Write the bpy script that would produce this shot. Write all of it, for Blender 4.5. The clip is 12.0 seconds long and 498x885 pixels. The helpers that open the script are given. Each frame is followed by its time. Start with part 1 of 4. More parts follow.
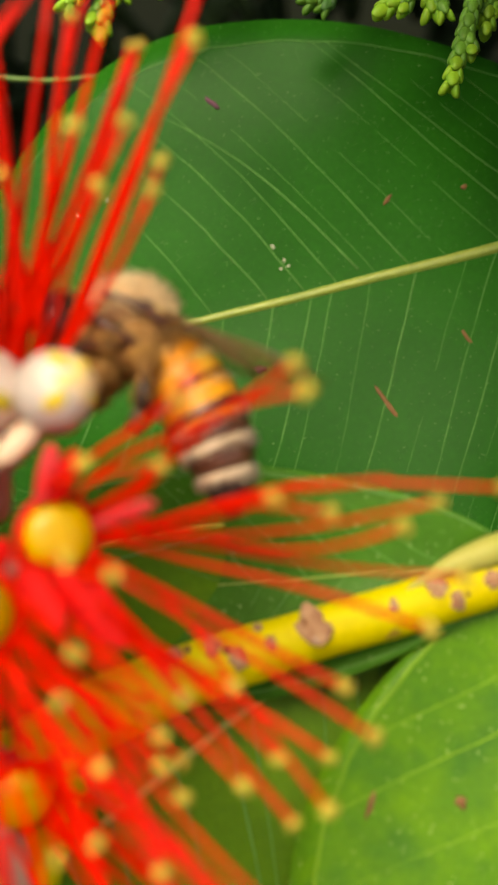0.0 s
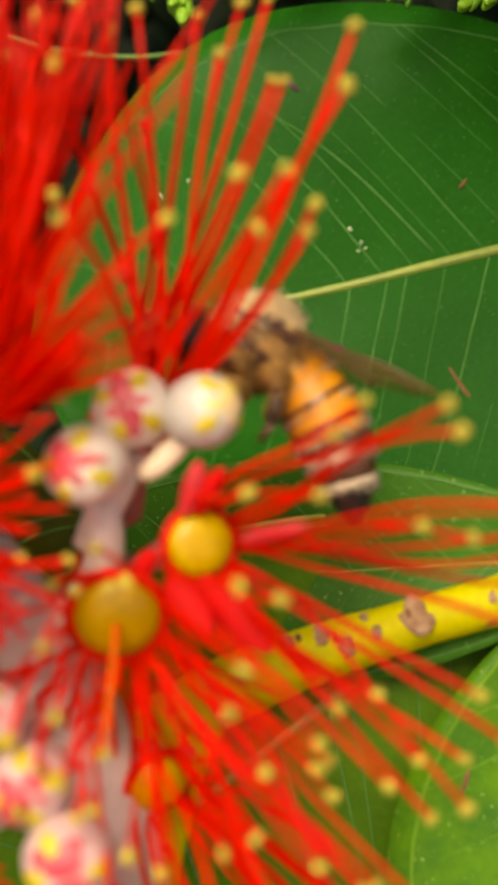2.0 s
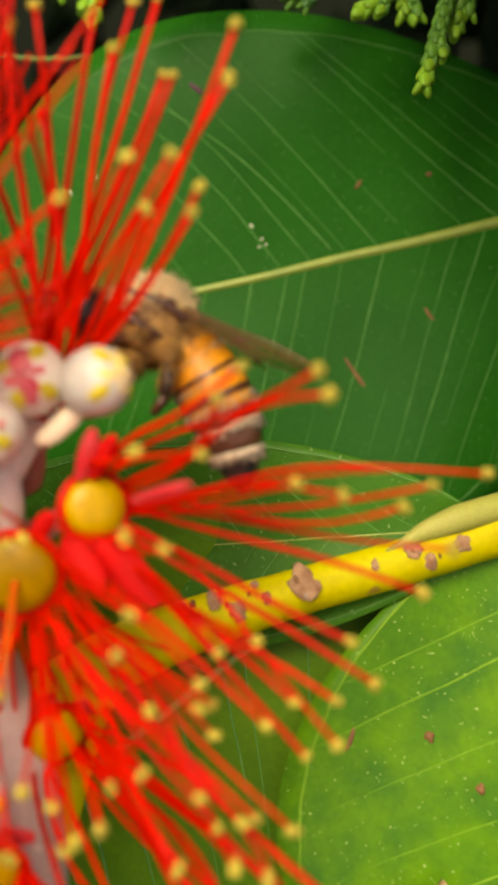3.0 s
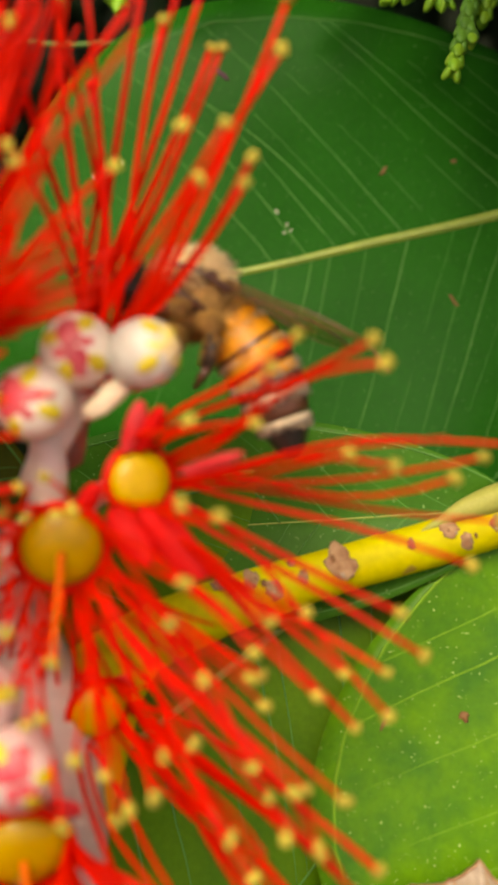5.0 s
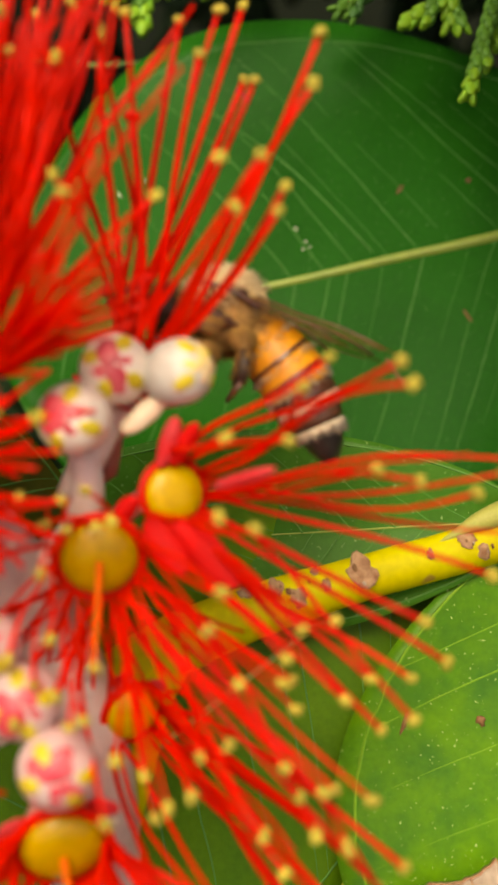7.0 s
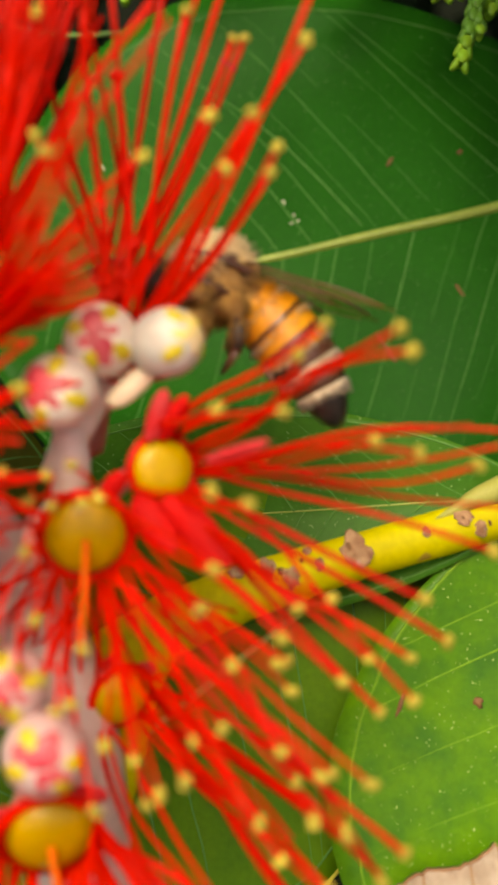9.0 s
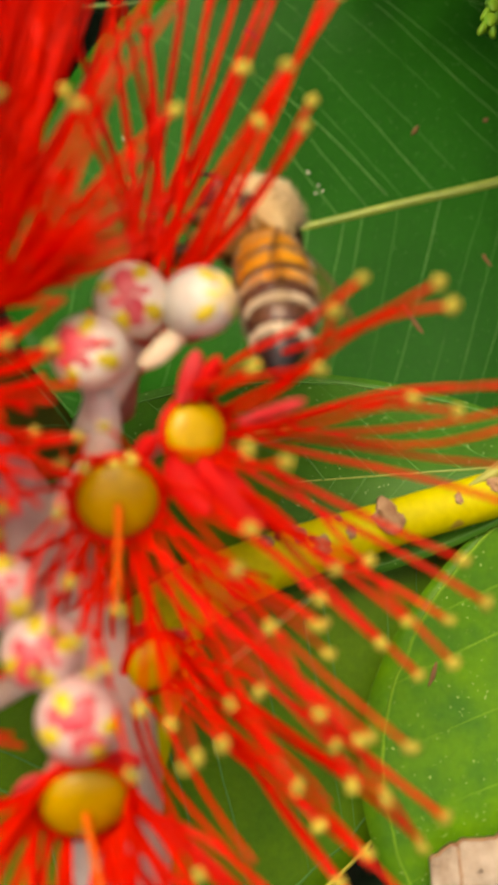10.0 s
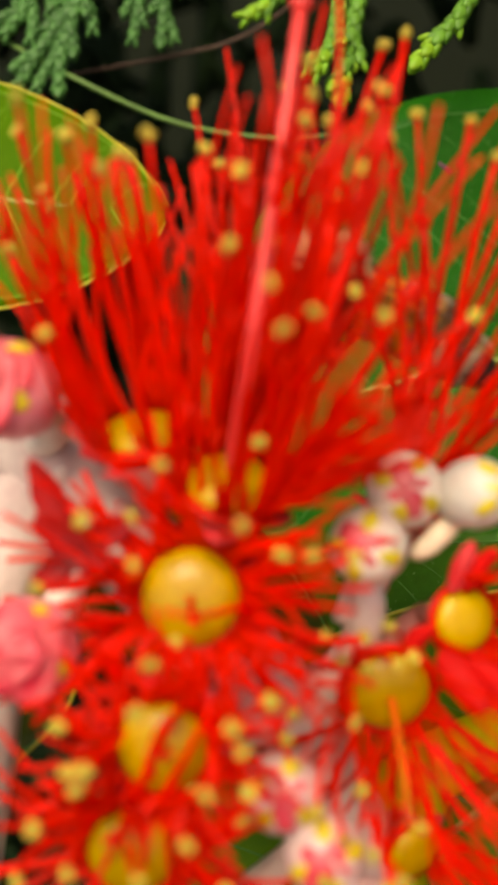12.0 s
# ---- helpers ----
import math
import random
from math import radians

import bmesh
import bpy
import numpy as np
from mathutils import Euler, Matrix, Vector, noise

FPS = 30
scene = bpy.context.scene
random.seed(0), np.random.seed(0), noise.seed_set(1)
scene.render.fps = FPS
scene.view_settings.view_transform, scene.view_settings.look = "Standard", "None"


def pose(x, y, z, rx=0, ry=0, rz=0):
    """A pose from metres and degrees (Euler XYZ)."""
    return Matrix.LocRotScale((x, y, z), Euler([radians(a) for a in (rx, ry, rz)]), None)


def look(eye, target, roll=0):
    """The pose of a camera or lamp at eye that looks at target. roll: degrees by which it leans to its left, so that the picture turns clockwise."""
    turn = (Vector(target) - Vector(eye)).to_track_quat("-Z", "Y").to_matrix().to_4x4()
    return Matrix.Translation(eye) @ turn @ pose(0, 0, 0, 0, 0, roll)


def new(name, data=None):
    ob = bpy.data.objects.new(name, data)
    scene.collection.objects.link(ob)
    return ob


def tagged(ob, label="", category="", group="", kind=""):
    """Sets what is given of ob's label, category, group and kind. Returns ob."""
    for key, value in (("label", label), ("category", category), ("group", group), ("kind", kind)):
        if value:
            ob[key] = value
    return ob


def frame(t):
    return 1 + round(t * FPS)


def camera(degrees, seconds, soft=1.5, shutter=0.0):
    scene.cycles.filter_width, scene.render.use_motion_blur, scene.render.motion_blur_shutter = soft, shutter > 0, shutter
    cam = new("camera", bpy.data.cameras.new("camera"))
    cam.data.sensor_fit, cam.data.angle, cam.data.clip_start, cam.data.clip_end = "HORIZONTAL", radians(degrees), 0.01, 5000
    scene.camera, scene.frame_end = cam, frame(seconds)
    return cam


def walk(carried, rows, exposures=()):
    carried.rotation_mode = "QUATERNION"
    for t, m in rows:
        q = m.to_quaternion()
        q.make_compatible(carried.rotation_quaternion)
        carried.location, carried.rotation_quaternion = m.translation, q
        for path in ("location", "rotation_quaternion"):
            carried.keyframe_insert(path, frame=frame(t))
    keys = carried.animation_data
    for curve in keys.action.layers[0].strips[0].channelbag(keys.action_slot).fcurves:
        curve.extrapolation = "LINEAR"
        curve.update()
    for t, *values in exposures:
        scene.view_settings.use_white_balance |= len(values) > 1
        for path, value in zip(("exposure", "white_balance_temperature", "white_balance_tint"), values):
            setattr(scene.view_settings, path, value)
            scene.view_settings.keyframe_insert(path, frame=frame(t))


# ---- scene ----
from mathutils import Quaternion

# Plant axes: millimetres, x along the hedge, y away from the path, z up the leaning plant.
VIEW = Matrix.Translation((0, 0, 0.32)) @ Matrix.Rotation(radians(-35), 4, "X")

cam = camera(22.0, 12.0, soft=1.9)
cam.data.dof.use_dof = True
cam.data.dof.focus_distance = 0.080
cam.data.dof.aperture_fstop = 56
walk(cam, [
    (0.0, VIEW @ pose(0.00738, -0.07415, -0.00220, 93.435, 0.429, 3.769)),
    (0.5, VIEW @ pose(0.00664, -0.07518, 0.00321, 91.248, 0.052, 3.939)),
    (1.0, VIEW @ pose(0.00536, -0.07636, 0.00246, 90.105, -0.256, 3.968)),
    (1.5, VIEW @ pose(0.00258, -0.07719, 0.00309, 90.051, -0.204, 3.852)),
    (2.0, VIEW @ pose(0.00163, -0.07799, 0.00187, 89.779, -0.111, 3.463)),
    (2.5, VIEW @ pose(0.00373, -0.08046, 0.00111, 89.807, -0.001, 1.608)),
    (3.0, VIEW @ pose(0.00351, -0.08191, -0.00023, 90.469, -0.200, 0.199)),
    (3.5, VIEW @ pose(0.00175, -0.08285, 0.00090, 91.133, -0.340, 0.559)),
    (3.7, VIEW @ pose(0.00147, -0.08287, 0.00045, 91.172, -0.552, 0.470)),
    (5.3, VIEW @ pose(0.00048, -0.08183, -0.00177, 90.622, -0.408, -0.285)),
    (5.5, VIEW @ pose(-0.00003, -0.08213, -0.00118, 90.860, -0.394, -0.193)),
    (6.0, VIEW @ pose(0.00131, -0.08275, -0.00191, 90.816, -0.771, -0.673)),
    (6.5, VIEW @ pose(0.00137, -0.08381, -0.00231, 90.743, -0.579, -0.582)),
    (7.0, VIEW @ pose(-0.00047, -0.08455, -0.00123, 90.869, -0.646, -0.189)),
    (7.2, VIEW @ pose(-0.00106, -0.08465, -0.00035, 91.045, -0.557, -0.183)),
    (8.8, VIEW @ pose(-0.00105, -0.08246, -0.00228, 90.399, -0.236, -0.896)),
    (9.0, VIEW @ pose(-0.00085, -0.08235, -0.00186, 90.309, -0.308, -0.940)),
    (9.5, VIEW @ pose(-0.00129, -0.08200, -0.00217, 90.100, -0.113, -0.726)),
    (10.0, VIEW @ pose(-0.00179, -0.08150, -0.00314, 89.856, 0.029, -0.374)),
    (10.5, VIEW @ pose(-0.00322, -0.08203, -0.00230, 89.902, 0.019, 0.012)),
    (11.0, VIEW @ pose(-0.00477, -0.08169, -0.00139, 90.233, -0.129, 0.467)),
    (11.5, VIEW @ pose(-0.00795, -0.08182, -0.00020, 91.039, 0.354, 1.657)),
    (12.0, VIEW @ pose(-0.01087, -0.08129, 0.00313, 92.075, -0.371, 2.817)),
], [(0.0, 0.62, 8200, 10), (1.0, 0.56, 8200, 10), (2.5, 0.45, 8200, 10), (9.0, 0.41, 8200, 10), (12.0, 0.42, 8200, 10)])

# ---- light ----
world = bpy.data.worlds.new("sky")
scene.world = world
world.use_nodes = True
wn = world.node_tree.nodes
sky = wn.new("ShaderNodeTexSky")
sky.sky_type = "NISHITA"
sky.sun_disc = False
sky.sun_elevation, sky.sun_rotation = radians(66), radians(200)
sky.dust_density, sky.ozone_density = 5.0, 1.0
wn["Background"].inputs[1].default_value = 0.15
world.node_tree.links.new(sky.outputs[0], wn["Background"].inputs[0])
sun = new("sun", bpy.data.lights.new("sun", "SUN"))
sun.data.energy, sun.data.angle, sun.data.color = 1.95, radians(30), (1.0, 0.95, 0.86)
sun.matrix_world = look((-0.25, -0.68, 1.92), (0, 0, 0.32))


# ---- materials ----
def material(name, color, second=None, rough=0.45, scale=900.0, fine=5000.0, bump=0.15, thin=0.0, spec=0.5, jitter=0.0,
             spots=None, spot_scale=1500.0, spot_edge=0.7, coat=0.0, sheen=0.0):
    """A principled surface with broad and fine variation, optional specks, and light passing through thin tissue."""
    m = bpy.data.materials.new(name)
    m.use_nodes = True
    nt = m.node_tree
    n, l = nt.nodes, nt.links
    p = n["Principled BSDF"]
    second = second or tuple(c * 0.7 for c in color)
    co = n.new("ShaderNodeTexCoord")
    broad = n.new("ShaderNodeTexNoise")
    broad.inputs["Scale"].default_value, broad.inputs["Detail"].default_value = scale, 4
    grain = n.new("ShaderNodeTexNoise")
    grain.inputs["Scale"].default_value, grain.inputs["Detail"].default_value = fine, 3
    for tex in (broad, grain):
        l.new(co.outputs["Object"], tex.inputs["Vector"])
    ramp = n.new("ShaderNodeMapRange")
    ramp.inputs[1].default_value, ramp.inputs[2].default_value = 0.32, 0.68
    l.new(broad.outputs["Fac"], ramp.inputs[0])
    mix = n.new("ShaderNodeMix")
    mix.data_type = "RGBA"
    mix.inputs[6].default_value, mix.inputs[7].default_value = (*color, 1), (*second, 1)
    l.new(ramp.outputs[0], mix.inputs[0])
    out = mix.outputs[2]
    hsv = n.new("ShaderNodeHueSaturation")
    gm = n.new("ShaderNodeMapRange")
    gm.inputs[3].default_value, gm.inputs[4].default_value = 0.82, 1.18
    l.new(grain.outputs["Fac"], gm.inputs[0])
    value = gm.outputs[0]
    if jitter:
        info = n.new("ShaderNodeObjectInfo")
        jm = n.new("ShaderNodeMapRange")
        jm.inputs[3].default_value, jm.inputs[4].default_value = 1 - jitter, 1 + jitter
        l.new(info.outputs["Random"], jm.inputs[0])
        mul = n.new("ShaderNodeMath")
        mul.operation = "MULTIPLY"
        l.new(jm.outputs[0], mul.inputs[0])
        l.new(value, mul.inputs[1])
        value = mul.outputs[0]
    l.new(value, hsv.inputs["Value"])
    l.new(out, hsv.inputs["Color"])
    out = hsv.outputs["Color"]
    if spots:
        vor = n.new("ShaderNodeTexNoise")
        vor.inputs["Scale"].default_value, vor.inputs["Detail"].default_value = spot_scale, 2
        l.new(co.outputs["Object"], vor.inputs["Vector"])
        sm = n.new("ShaderNodeMapRange")
        sm.inputs[1].default_value, sm.inputs[2].default_value = spot_edge, spot_edge + 0.05
        l.new(vor.outputs["Fac"], sm.inputs[0])
        mix2 = n.new("ShaderNodeMix")
        mix2.data_type = "RGBA"
        mix2.inputs[7].default_value = (*spots, 1)
        l.new(sm.outputs[0], mix2.inputs[0])
        l.new(out, mix2.inputs[6])
        out = mix2.outputs[2]
    l.new(out, p.inputs["Base Color"])
    p.inputs["Roughness"].default_value = rough
    p.inputs["Specular IOR Level"].default_value = spec
    p.inputs["Coat Weight"].default_value = coat
    p.inputs["Coat Roughness"].default_value = 0.15
    p.inputs["Sheen Weight"].default_value = sheen
    if bump:
        b = n.new("ShaderNodeBump")
        b.inputs["Strength"].default_value, b.inputs["Distance"].default_value = bump, 0.0002
        l.new(grain.outputs["Fac"], b.inputs["Height"])
        l.new(b.outputs[0], p.inputs["Normal"])
    if thin:
        tr = n.new("ShaderNodeBsdfTranslucent")
        l.new(out, tr.inputs["Color"])
        ms = n.new("ShaderNodeMixShader")
        ms.inputs[0].default_value = thin
        l.new(p.outputs[0], ms.inputs[1])
        l.new(tr.outputs[0], ms.inputs[2])
        l.new(ms.outputs[0], n["Material Output"].inputs["Surface"])
    return m


LEAF_DARK = material("leaf_dark", (0.014, 0.128, 0.009), (0.008, 0.084, 0.005), rough=0.27, spec=0.05, scale=70, fine=2500, bump=0.04, thin=0.12,
                     spots=(0.12, 0.24, 0.08), spot_scale=5200, spot_edge=0.69)
LEAF_MID = material("leaf_mid", (0.055, 0.19, 0.016), (0.040, 0.145, 0.012), spec=0.10, rough=0.34, scale=200, fine=2500, bump=0.07, thin=0.15,
                    spots=(0.22, 0.36, 0.12), spot_scale=3600, spot_edge=0.67)
LEAF_BRIGHT = material("leaf_bright", (0.115, 0.295, 0.008), (0.050, 0.18, 0.014), spec=0.12, rough=0.32, scale=330, fine=2500, bump=0.07, thin=0.2,
                       spots=(0.42, 0.55, 0.18), spot_scale=4200, spot_edge=0.685)
LEAF_FRESH = material("leaf_fresh", (0.105, 0.235, 0.006), (0.065, 0.17, 0.006), rough=0.42, spec=0.1, scale=160, fine=2500, bump=0.1, thin=0.2)
LEAF_LIME = material("leaf_lime", (0.075, 0.19, 0.002), (0.055, 0.155, 0.002), rough=0.5, spec=0.05, scale=200, thin=0.25)
LEAF_OLIVE = material("leaf_olive", (0.10, 0.115, 0.005), (0.045, 0.065, 0.004), rough=0.45, spec=0.15, scale=300, thin=0.2)
MIDRIB = material("midrib", (0.27, 0.34, 0.05), (0.20, 0.28, 0.04), rough=0.4, scale=500)
LEAF_BASE = material("leaf_base_pale", (0.42, 0.41, 0.10), (0.32, 0.36, 0.06), rough=0.5, spec=0.2, scale=300, thin=0.1)
VEIN = material("vein", (0.105, 0.27, 0.065), (0.060, 0.19, 0.038), rough=0.6, spec=0.1, scale=500)
VEIN_MID = material("vein_pale", (0.10, 0.26, 0.05), (0.07, 0.21, 0.035), rough=0.45, spec=0.1, scale=500)
VEIN_BRIGHT = material("vein_bright", (0.20, 0.40, 0.03), (0.12, 0.29, 0.018), rough=0.55, spec=0.12, scale=500)
EDGE_YELLOW = material("leaf_edge_yellow", (0.50, 0.48, 0.03), rough=0.4, scale=500)
FILAMENT = material("filament_red", (0.93, 0.026, 0.007), (0.91, 0.011, 0.005), rough=0.4, spec=0.35, scale=350, fine=2500, bump=0.05, thin=0.58, jitter=0.14)
WITHERED = material("withered_red", (0.46, 0.010, 0.008), (0.24, 0.006, 0.008), rough=0.35, scale=400, thin=0.1)
STYLE = material("style_red", (0.82, 0.07, 0.065), (0.78, 0.04, 0.04), rough=0.35, scale=350, thin=0.15, jitter=0.1)
STYLE_ORANGE = material("style_orange", (0.82, 0.20, 0.012), (0.76, 0.11, 0.01), rough=0.35, scale=350, thin=0.15)
ANTHER = material("anther_yellow", (0.54, 0.43, 0.05), (0.44, 0.32, 0.035), rough=0.6, scale=2500, fine=9000, bump=0.4, jitter=0.18)
DISC = material("nectar_disc", (0.62, 0.42, 0.004), (0.50, 0.30, 0.003), rough=0.4, spec=0.3, scale=420, fine=3000, bump=0.12, coat=0.12, jitter=0.08)
DISC_GOLD = material("nectar_disc_gold", (0.46, 0.29, 0.002), (0.36, 0.20, 0.002), rough=0.45, spec=0.25, scale=300, fine=3000, bump=0.08, coat=0.25)
CUP = material("cup_pink", (0.62, 0.14, 0.12), (0.62, 0.30, 0.25), rough=0.5, scale=700, thin=0.1, jitter=0.1)
PETAL = material("petal_red", (0.88, 0.025, 0.035), (0.88, 0.11, 0.12), rough=0.5, spec=0.2, scale=700, thin=0.4, jitter=0.12)
PETAL_RED = material("petal_deep_red", (0.84, 0.010, 0.010), (0.82, 0.022, 0.022), rough=0.6, spec=0.12, scale=420, thin=0.4, jitter=0.1)
BUD = material("bud_cream", (0.82, 0.78, 0.66), (0.78, 0.66, 0.55), rough=0.42, scale=420, fine=3000, bump=0.1, thin=0.08, jitter=0.05)
BUD_PETAL = material("bud_petal", (0.60, 0.02, 0.05), (0.70, 0.15, 0.16), rough=0.4, scale=900, jitter=0.1)
BUD_WHITE = material("bud_white", (0.62, 0.64, 0.57), (0.56, 0.50, 0.42), rough=0.45, scale=600, fine=3000, bump=0.1, thin=0.08)
BUD_BLUSH = material("bud_blush", (0.64, 0.52, 0.48), (0.62, 0.38, 0.36), rough=0.45, scale=420, fine=3000, bump=0.1, thin=0.08)
BUD_PALE = material("bud_petal_pale", (0.80, 0.66, 0.10), (0.82, 0.58, 0.42), rough=0.45, scale=700)
BUD_PINK = material("bud_pink", (0.84, 0.11, 0.18), (0.84, 0.34, 0.36), rough=0.4, scale=400, jitter=0.08)
SEPAL = material("sepal_yellow", (0.60, 0.46, 0.010), (0.64, 0.52, 0.05), rough=0.4, scale=900, jitter=0.1)
STALK = material("stalk_blush", (0.82, 0.77, 0.68), (0.76, 0.62, 0.50), rough=0.55, scale=500)
TAN = material("bract_tan", (0.82, 0.70, 0.48), (0.76, 0.56, 0.38), rough=0.5, scale=700)
BARK = material("bark_grey", (0.64, 0.54, 0.48), (0.52, 0.38, 0.34), rough=0.7, scale=350, fine=2200, bump=0.5)
STEM = material("stem_yellow", (0.76, 0.69, 0.012), (0.70, 0.59, 0.010), thin=0.3, rough=0.6, spec=0.2, scale=150, fine=1800, bump=0.12,
                spots=(0.50, 0.33, 0.05), spot_scale=420, spot_edge=0.70)
SCAB = material("scab_brown", (0.24, 0.105, 0.045), (0.44, 0.27, 0.14), rough=0.8, scale=1600, fine=5000, bump=0.6)
PURPLE = material("speck_purple", (0.10, 0.02, 0.05), rough=0.6)
RUST = material("speck_rust", (0.22, 0.10, 0.03), rough=0.7)
PALE = material("speck_pale", (0.55, 0.58, 0.40), rough=0.7)
DRY = material("dry_tan", (0.46, 0.37, 0.28), (0.30, 0.22, 0.15), rough=0.75, scale=700, fine=3000, bump=0.6, spots=(0.05, 0.03, 0.02), spot_scale=1300, spot_edge=0.70)
CONIFER = material("conifer_green", (0.12, 0.29, 0.030), (0.065, 0.19, 0.020), rough=0.45, spec=0.3, scale=700, thin=0.08, jitter=0.2)
CONIFER_DEEP = material("conifer_deep_green", (0.060, 0.18, 0.038), (0.034, 0.11, 0.024), rough=0.45, spec=0.3, scale=700, thin=0.08, jitter=0.2)
CONIFER_TIP = material("conifer_tip", (0.26, 0.46, 0.03), (0.14, 0.36, 0.02), spec=0.3, rough=0.45, scale=700, thin=0.12, jitter=0.15)
SCALE_EDGE = material("scale_edge", (0.36, 0.54, 0.18), (0.26, 0.44, 0.12), rough=0.5, scale=700)
# Much darker than the other conifer greens: deep shade is put into this colour.
CONIFER_DARK = material("conifer_painted_shade", (0.022, 0.045, 0.014), (0.014, 0.03, 0.012), rough=0.8, spec=0.1, scale=300, jitter=0.3)
TENDRIL = material("tendril_green", (0.09, 0.20, 0.025), rough=0.5, scale=500)
TWIG = material("twig_brown", (0.07, 0.035, 0.02), rough=0.7, scale=600)
# Nearly black: the shade on the ground is put into the soil colour.
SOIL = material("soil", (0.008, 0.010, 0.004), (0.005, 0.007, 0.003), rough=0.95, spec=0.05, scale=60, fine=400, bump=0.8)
FUR = material("bee_fur", (0.93, 0.78, 0.50), (0.88, 0.64, 0.33), thin=0.3, rough=0.8, spec=0.1, scale=900)
FUR_BACK = material("bee_fur_tan", (0.86, 0.64, 0.32), (0.42, 0.24, 0.09), thin=0.1, rough=0.85, spec=0.1, scale=380, bump=0.5)
THORAX = material("bee_thorax", (0.66, 0.38, 0.13), (0.20, 0.09, 0.032), rough=0.8, spec=0.1, scale=520, bump=0.5)
FUR_DARK = material("bee_fur_brown", (0.64, 0.37, 0.10), (0.26, 0.12, 0.035), rough=0.8, spec=0.2, scale=900)
BLACK = material("bee_black", (0.018, 0.014, 0.013), (0.035, 0.025, 0.02), rough=0.3, scale=900)
BROWN = material("bee_brown", (0.13, 0.05, 0.022), (0.06, 0.022, 0.014), rough=0.3, scale=600, coat=0.15)
AMBER = material("bee_amber", (0.82, 0.37, 0.02), (0.60, 0.20, 0.012), spec=0.4, rough=0.42, scale=420, fine=3000, bump=0.3)
CREAM = material("bee_band", (0.72, 0.60, 0.42), (0.46, 0.33, 0.19), rough=0.6, scale=520, sheen=0.3, bump=0.4)


def wing_material():
    m = bpy.data.materials.new("bee_wing")
    m.use_nodes = True
    n, l = m.node_tree.nodes, m.node_tree.links
    p = n["Principled BSDF"]
    p.inputs["Base Color"].default_value = (0.34, 0.19, 0.06, 1)
    p.inputs["Roughness"].default_value = 0.25
    clear = n.new("ShaderNodeBsdfTransparent")
    clear.inputs["Color"].default_value = (0.97, 0.92, 0.80, 1)
    ms = n.new("ShaderNodeMixShader")
    ms.inputs[0].default_value = 0.085
    l.new(clear.outputs[0], ms.inputs[1])
    l.new(p.outputs[0], ms.inputs[2])
    l.new(ms.outputs[0], n["Material Output"].inputs["Surface"])
    return m


WING = wing_material()


# ---- building helpers ----
def world_of(p):
    return VIEW @ (Vector(p) * 0.001)


def plant_of(p):
    return VIEW.inverted() @ Vector(p) * 1000


def join(*geos):
    verts, faces = [], []
    for v, f in geos:
        k = len(verts)
        verts += [Vector(x) for x in v]
        faces += [tuple(i + k for i in face) for face in f]
    return verts, faces


def mesh_of(name, verts, faces, mat, smooth=True):
    me = bpy.data.meshes.new(name)
    me.from_pydata([tuple(v) for v in verts], [], faces)
    me.materials.append(mat)
    if smooth:
        me.polygons.foreach_set("use_smooth", [True] * len(me.polygons))
    me.update()
    return me


ORIGIN = {}


def thing(name, at, label, category, group="", kind=""):
    """An empty at a place of the plant, to which parts are added."""
    ob = new(name)
    ob.empty_display_size = 0.001
    ob.location = world_of(at)
    ORIGIN[ob] = ob.location.copy()
    return tagged(ob, label, category, group, kind)


def part(name, geo, mat, parent, label="", smooth=True):
    """A mesh under a thing or under one of its parts, from places of the plant."""
    base = ORIGIN[parent]
    ob = new(name, mesh_of(name, [world_of(v) - base for v in geo[0]], geo[1], mat, smooth))
    ob.parent = parent
    ORIGIN[ob] = base
    return tagged(ob, label)


def frame_of(axis, hint=(0, 0, 1)):
    """Two directions across an axis."""
    a = Vector(axis).normalized()
    h = Vector(hint)
    if abs(a.dot(h.normalized())) > 0.97:
        h = Vector((1, 0, 0))
    u = a.cross(h).normalized()
    return u, a.cross(u).normalized(), a


def tube(points, radii, sides=6):
    pts = [Vector(p) for p in points]
    if not hasattr(radii, "__len__"):
        radii = [radii] * len(pts)
    verts, faces = [], []
    u = None
    for i, p in enumerate(pts):
        d = (pts[min(i + 1, len(pts) - 1)] - pts[max(i - 1, 0)]).normalized()
        u = frame_of(d)[0] if u is None else (u - d * u.dot(d)).normalized()
        w = d.cross(u)
        for k in range(sides):
            a = 2 * math.pi * k / sides
            verts.append(p + (u * math.cos(a) + w * math.sin(a)) * radii[i])
    for i in range(len(pts) - 1):
        for k in range(sides):
            a, b = i * sides + k, i * sides + (k + 1) % sides
            faces.append((a, b, b + sides, a + sides))
    faces.append(tuple(range(sides - 1, -1, -1)))
    faces.append(tuple(range(len(verts) - sides, len(verts))))
    return verts, faces


def bezier(a, b, c, n):
    a, b, c = Vector(a), Vector(b), Vector(c)
    return [a * (1 - t) ** 2 + b * 2 * t * (1 - t) + c * t * t for t in (i / n for i in range(n + 1))]


def smooth_line(points, n=8):
    """A rounded line through a few places."""
    p = [Vector(q) for q in points]
    p = [p[0] * 2 - p[1]] + p + [p[-1] * 2 - p[-2]]
    out = []
    for i in range(1, len(p) - 2):
        for k in range(n):
            t = k / n
            out.append(0.5 * (p[i] * 2 + (p[i + 1] - p[i - 1]) * t + (p[i - 1] * 2 - p[i] * 5 + p[i + 1] * 4 - p[i + 2]) * t * t
                              + (p[i] * 3 - p[i - 1] - p[i + 1] * 3 + p[i + 2]) * t ** 3))
    return out + [p[-2]]


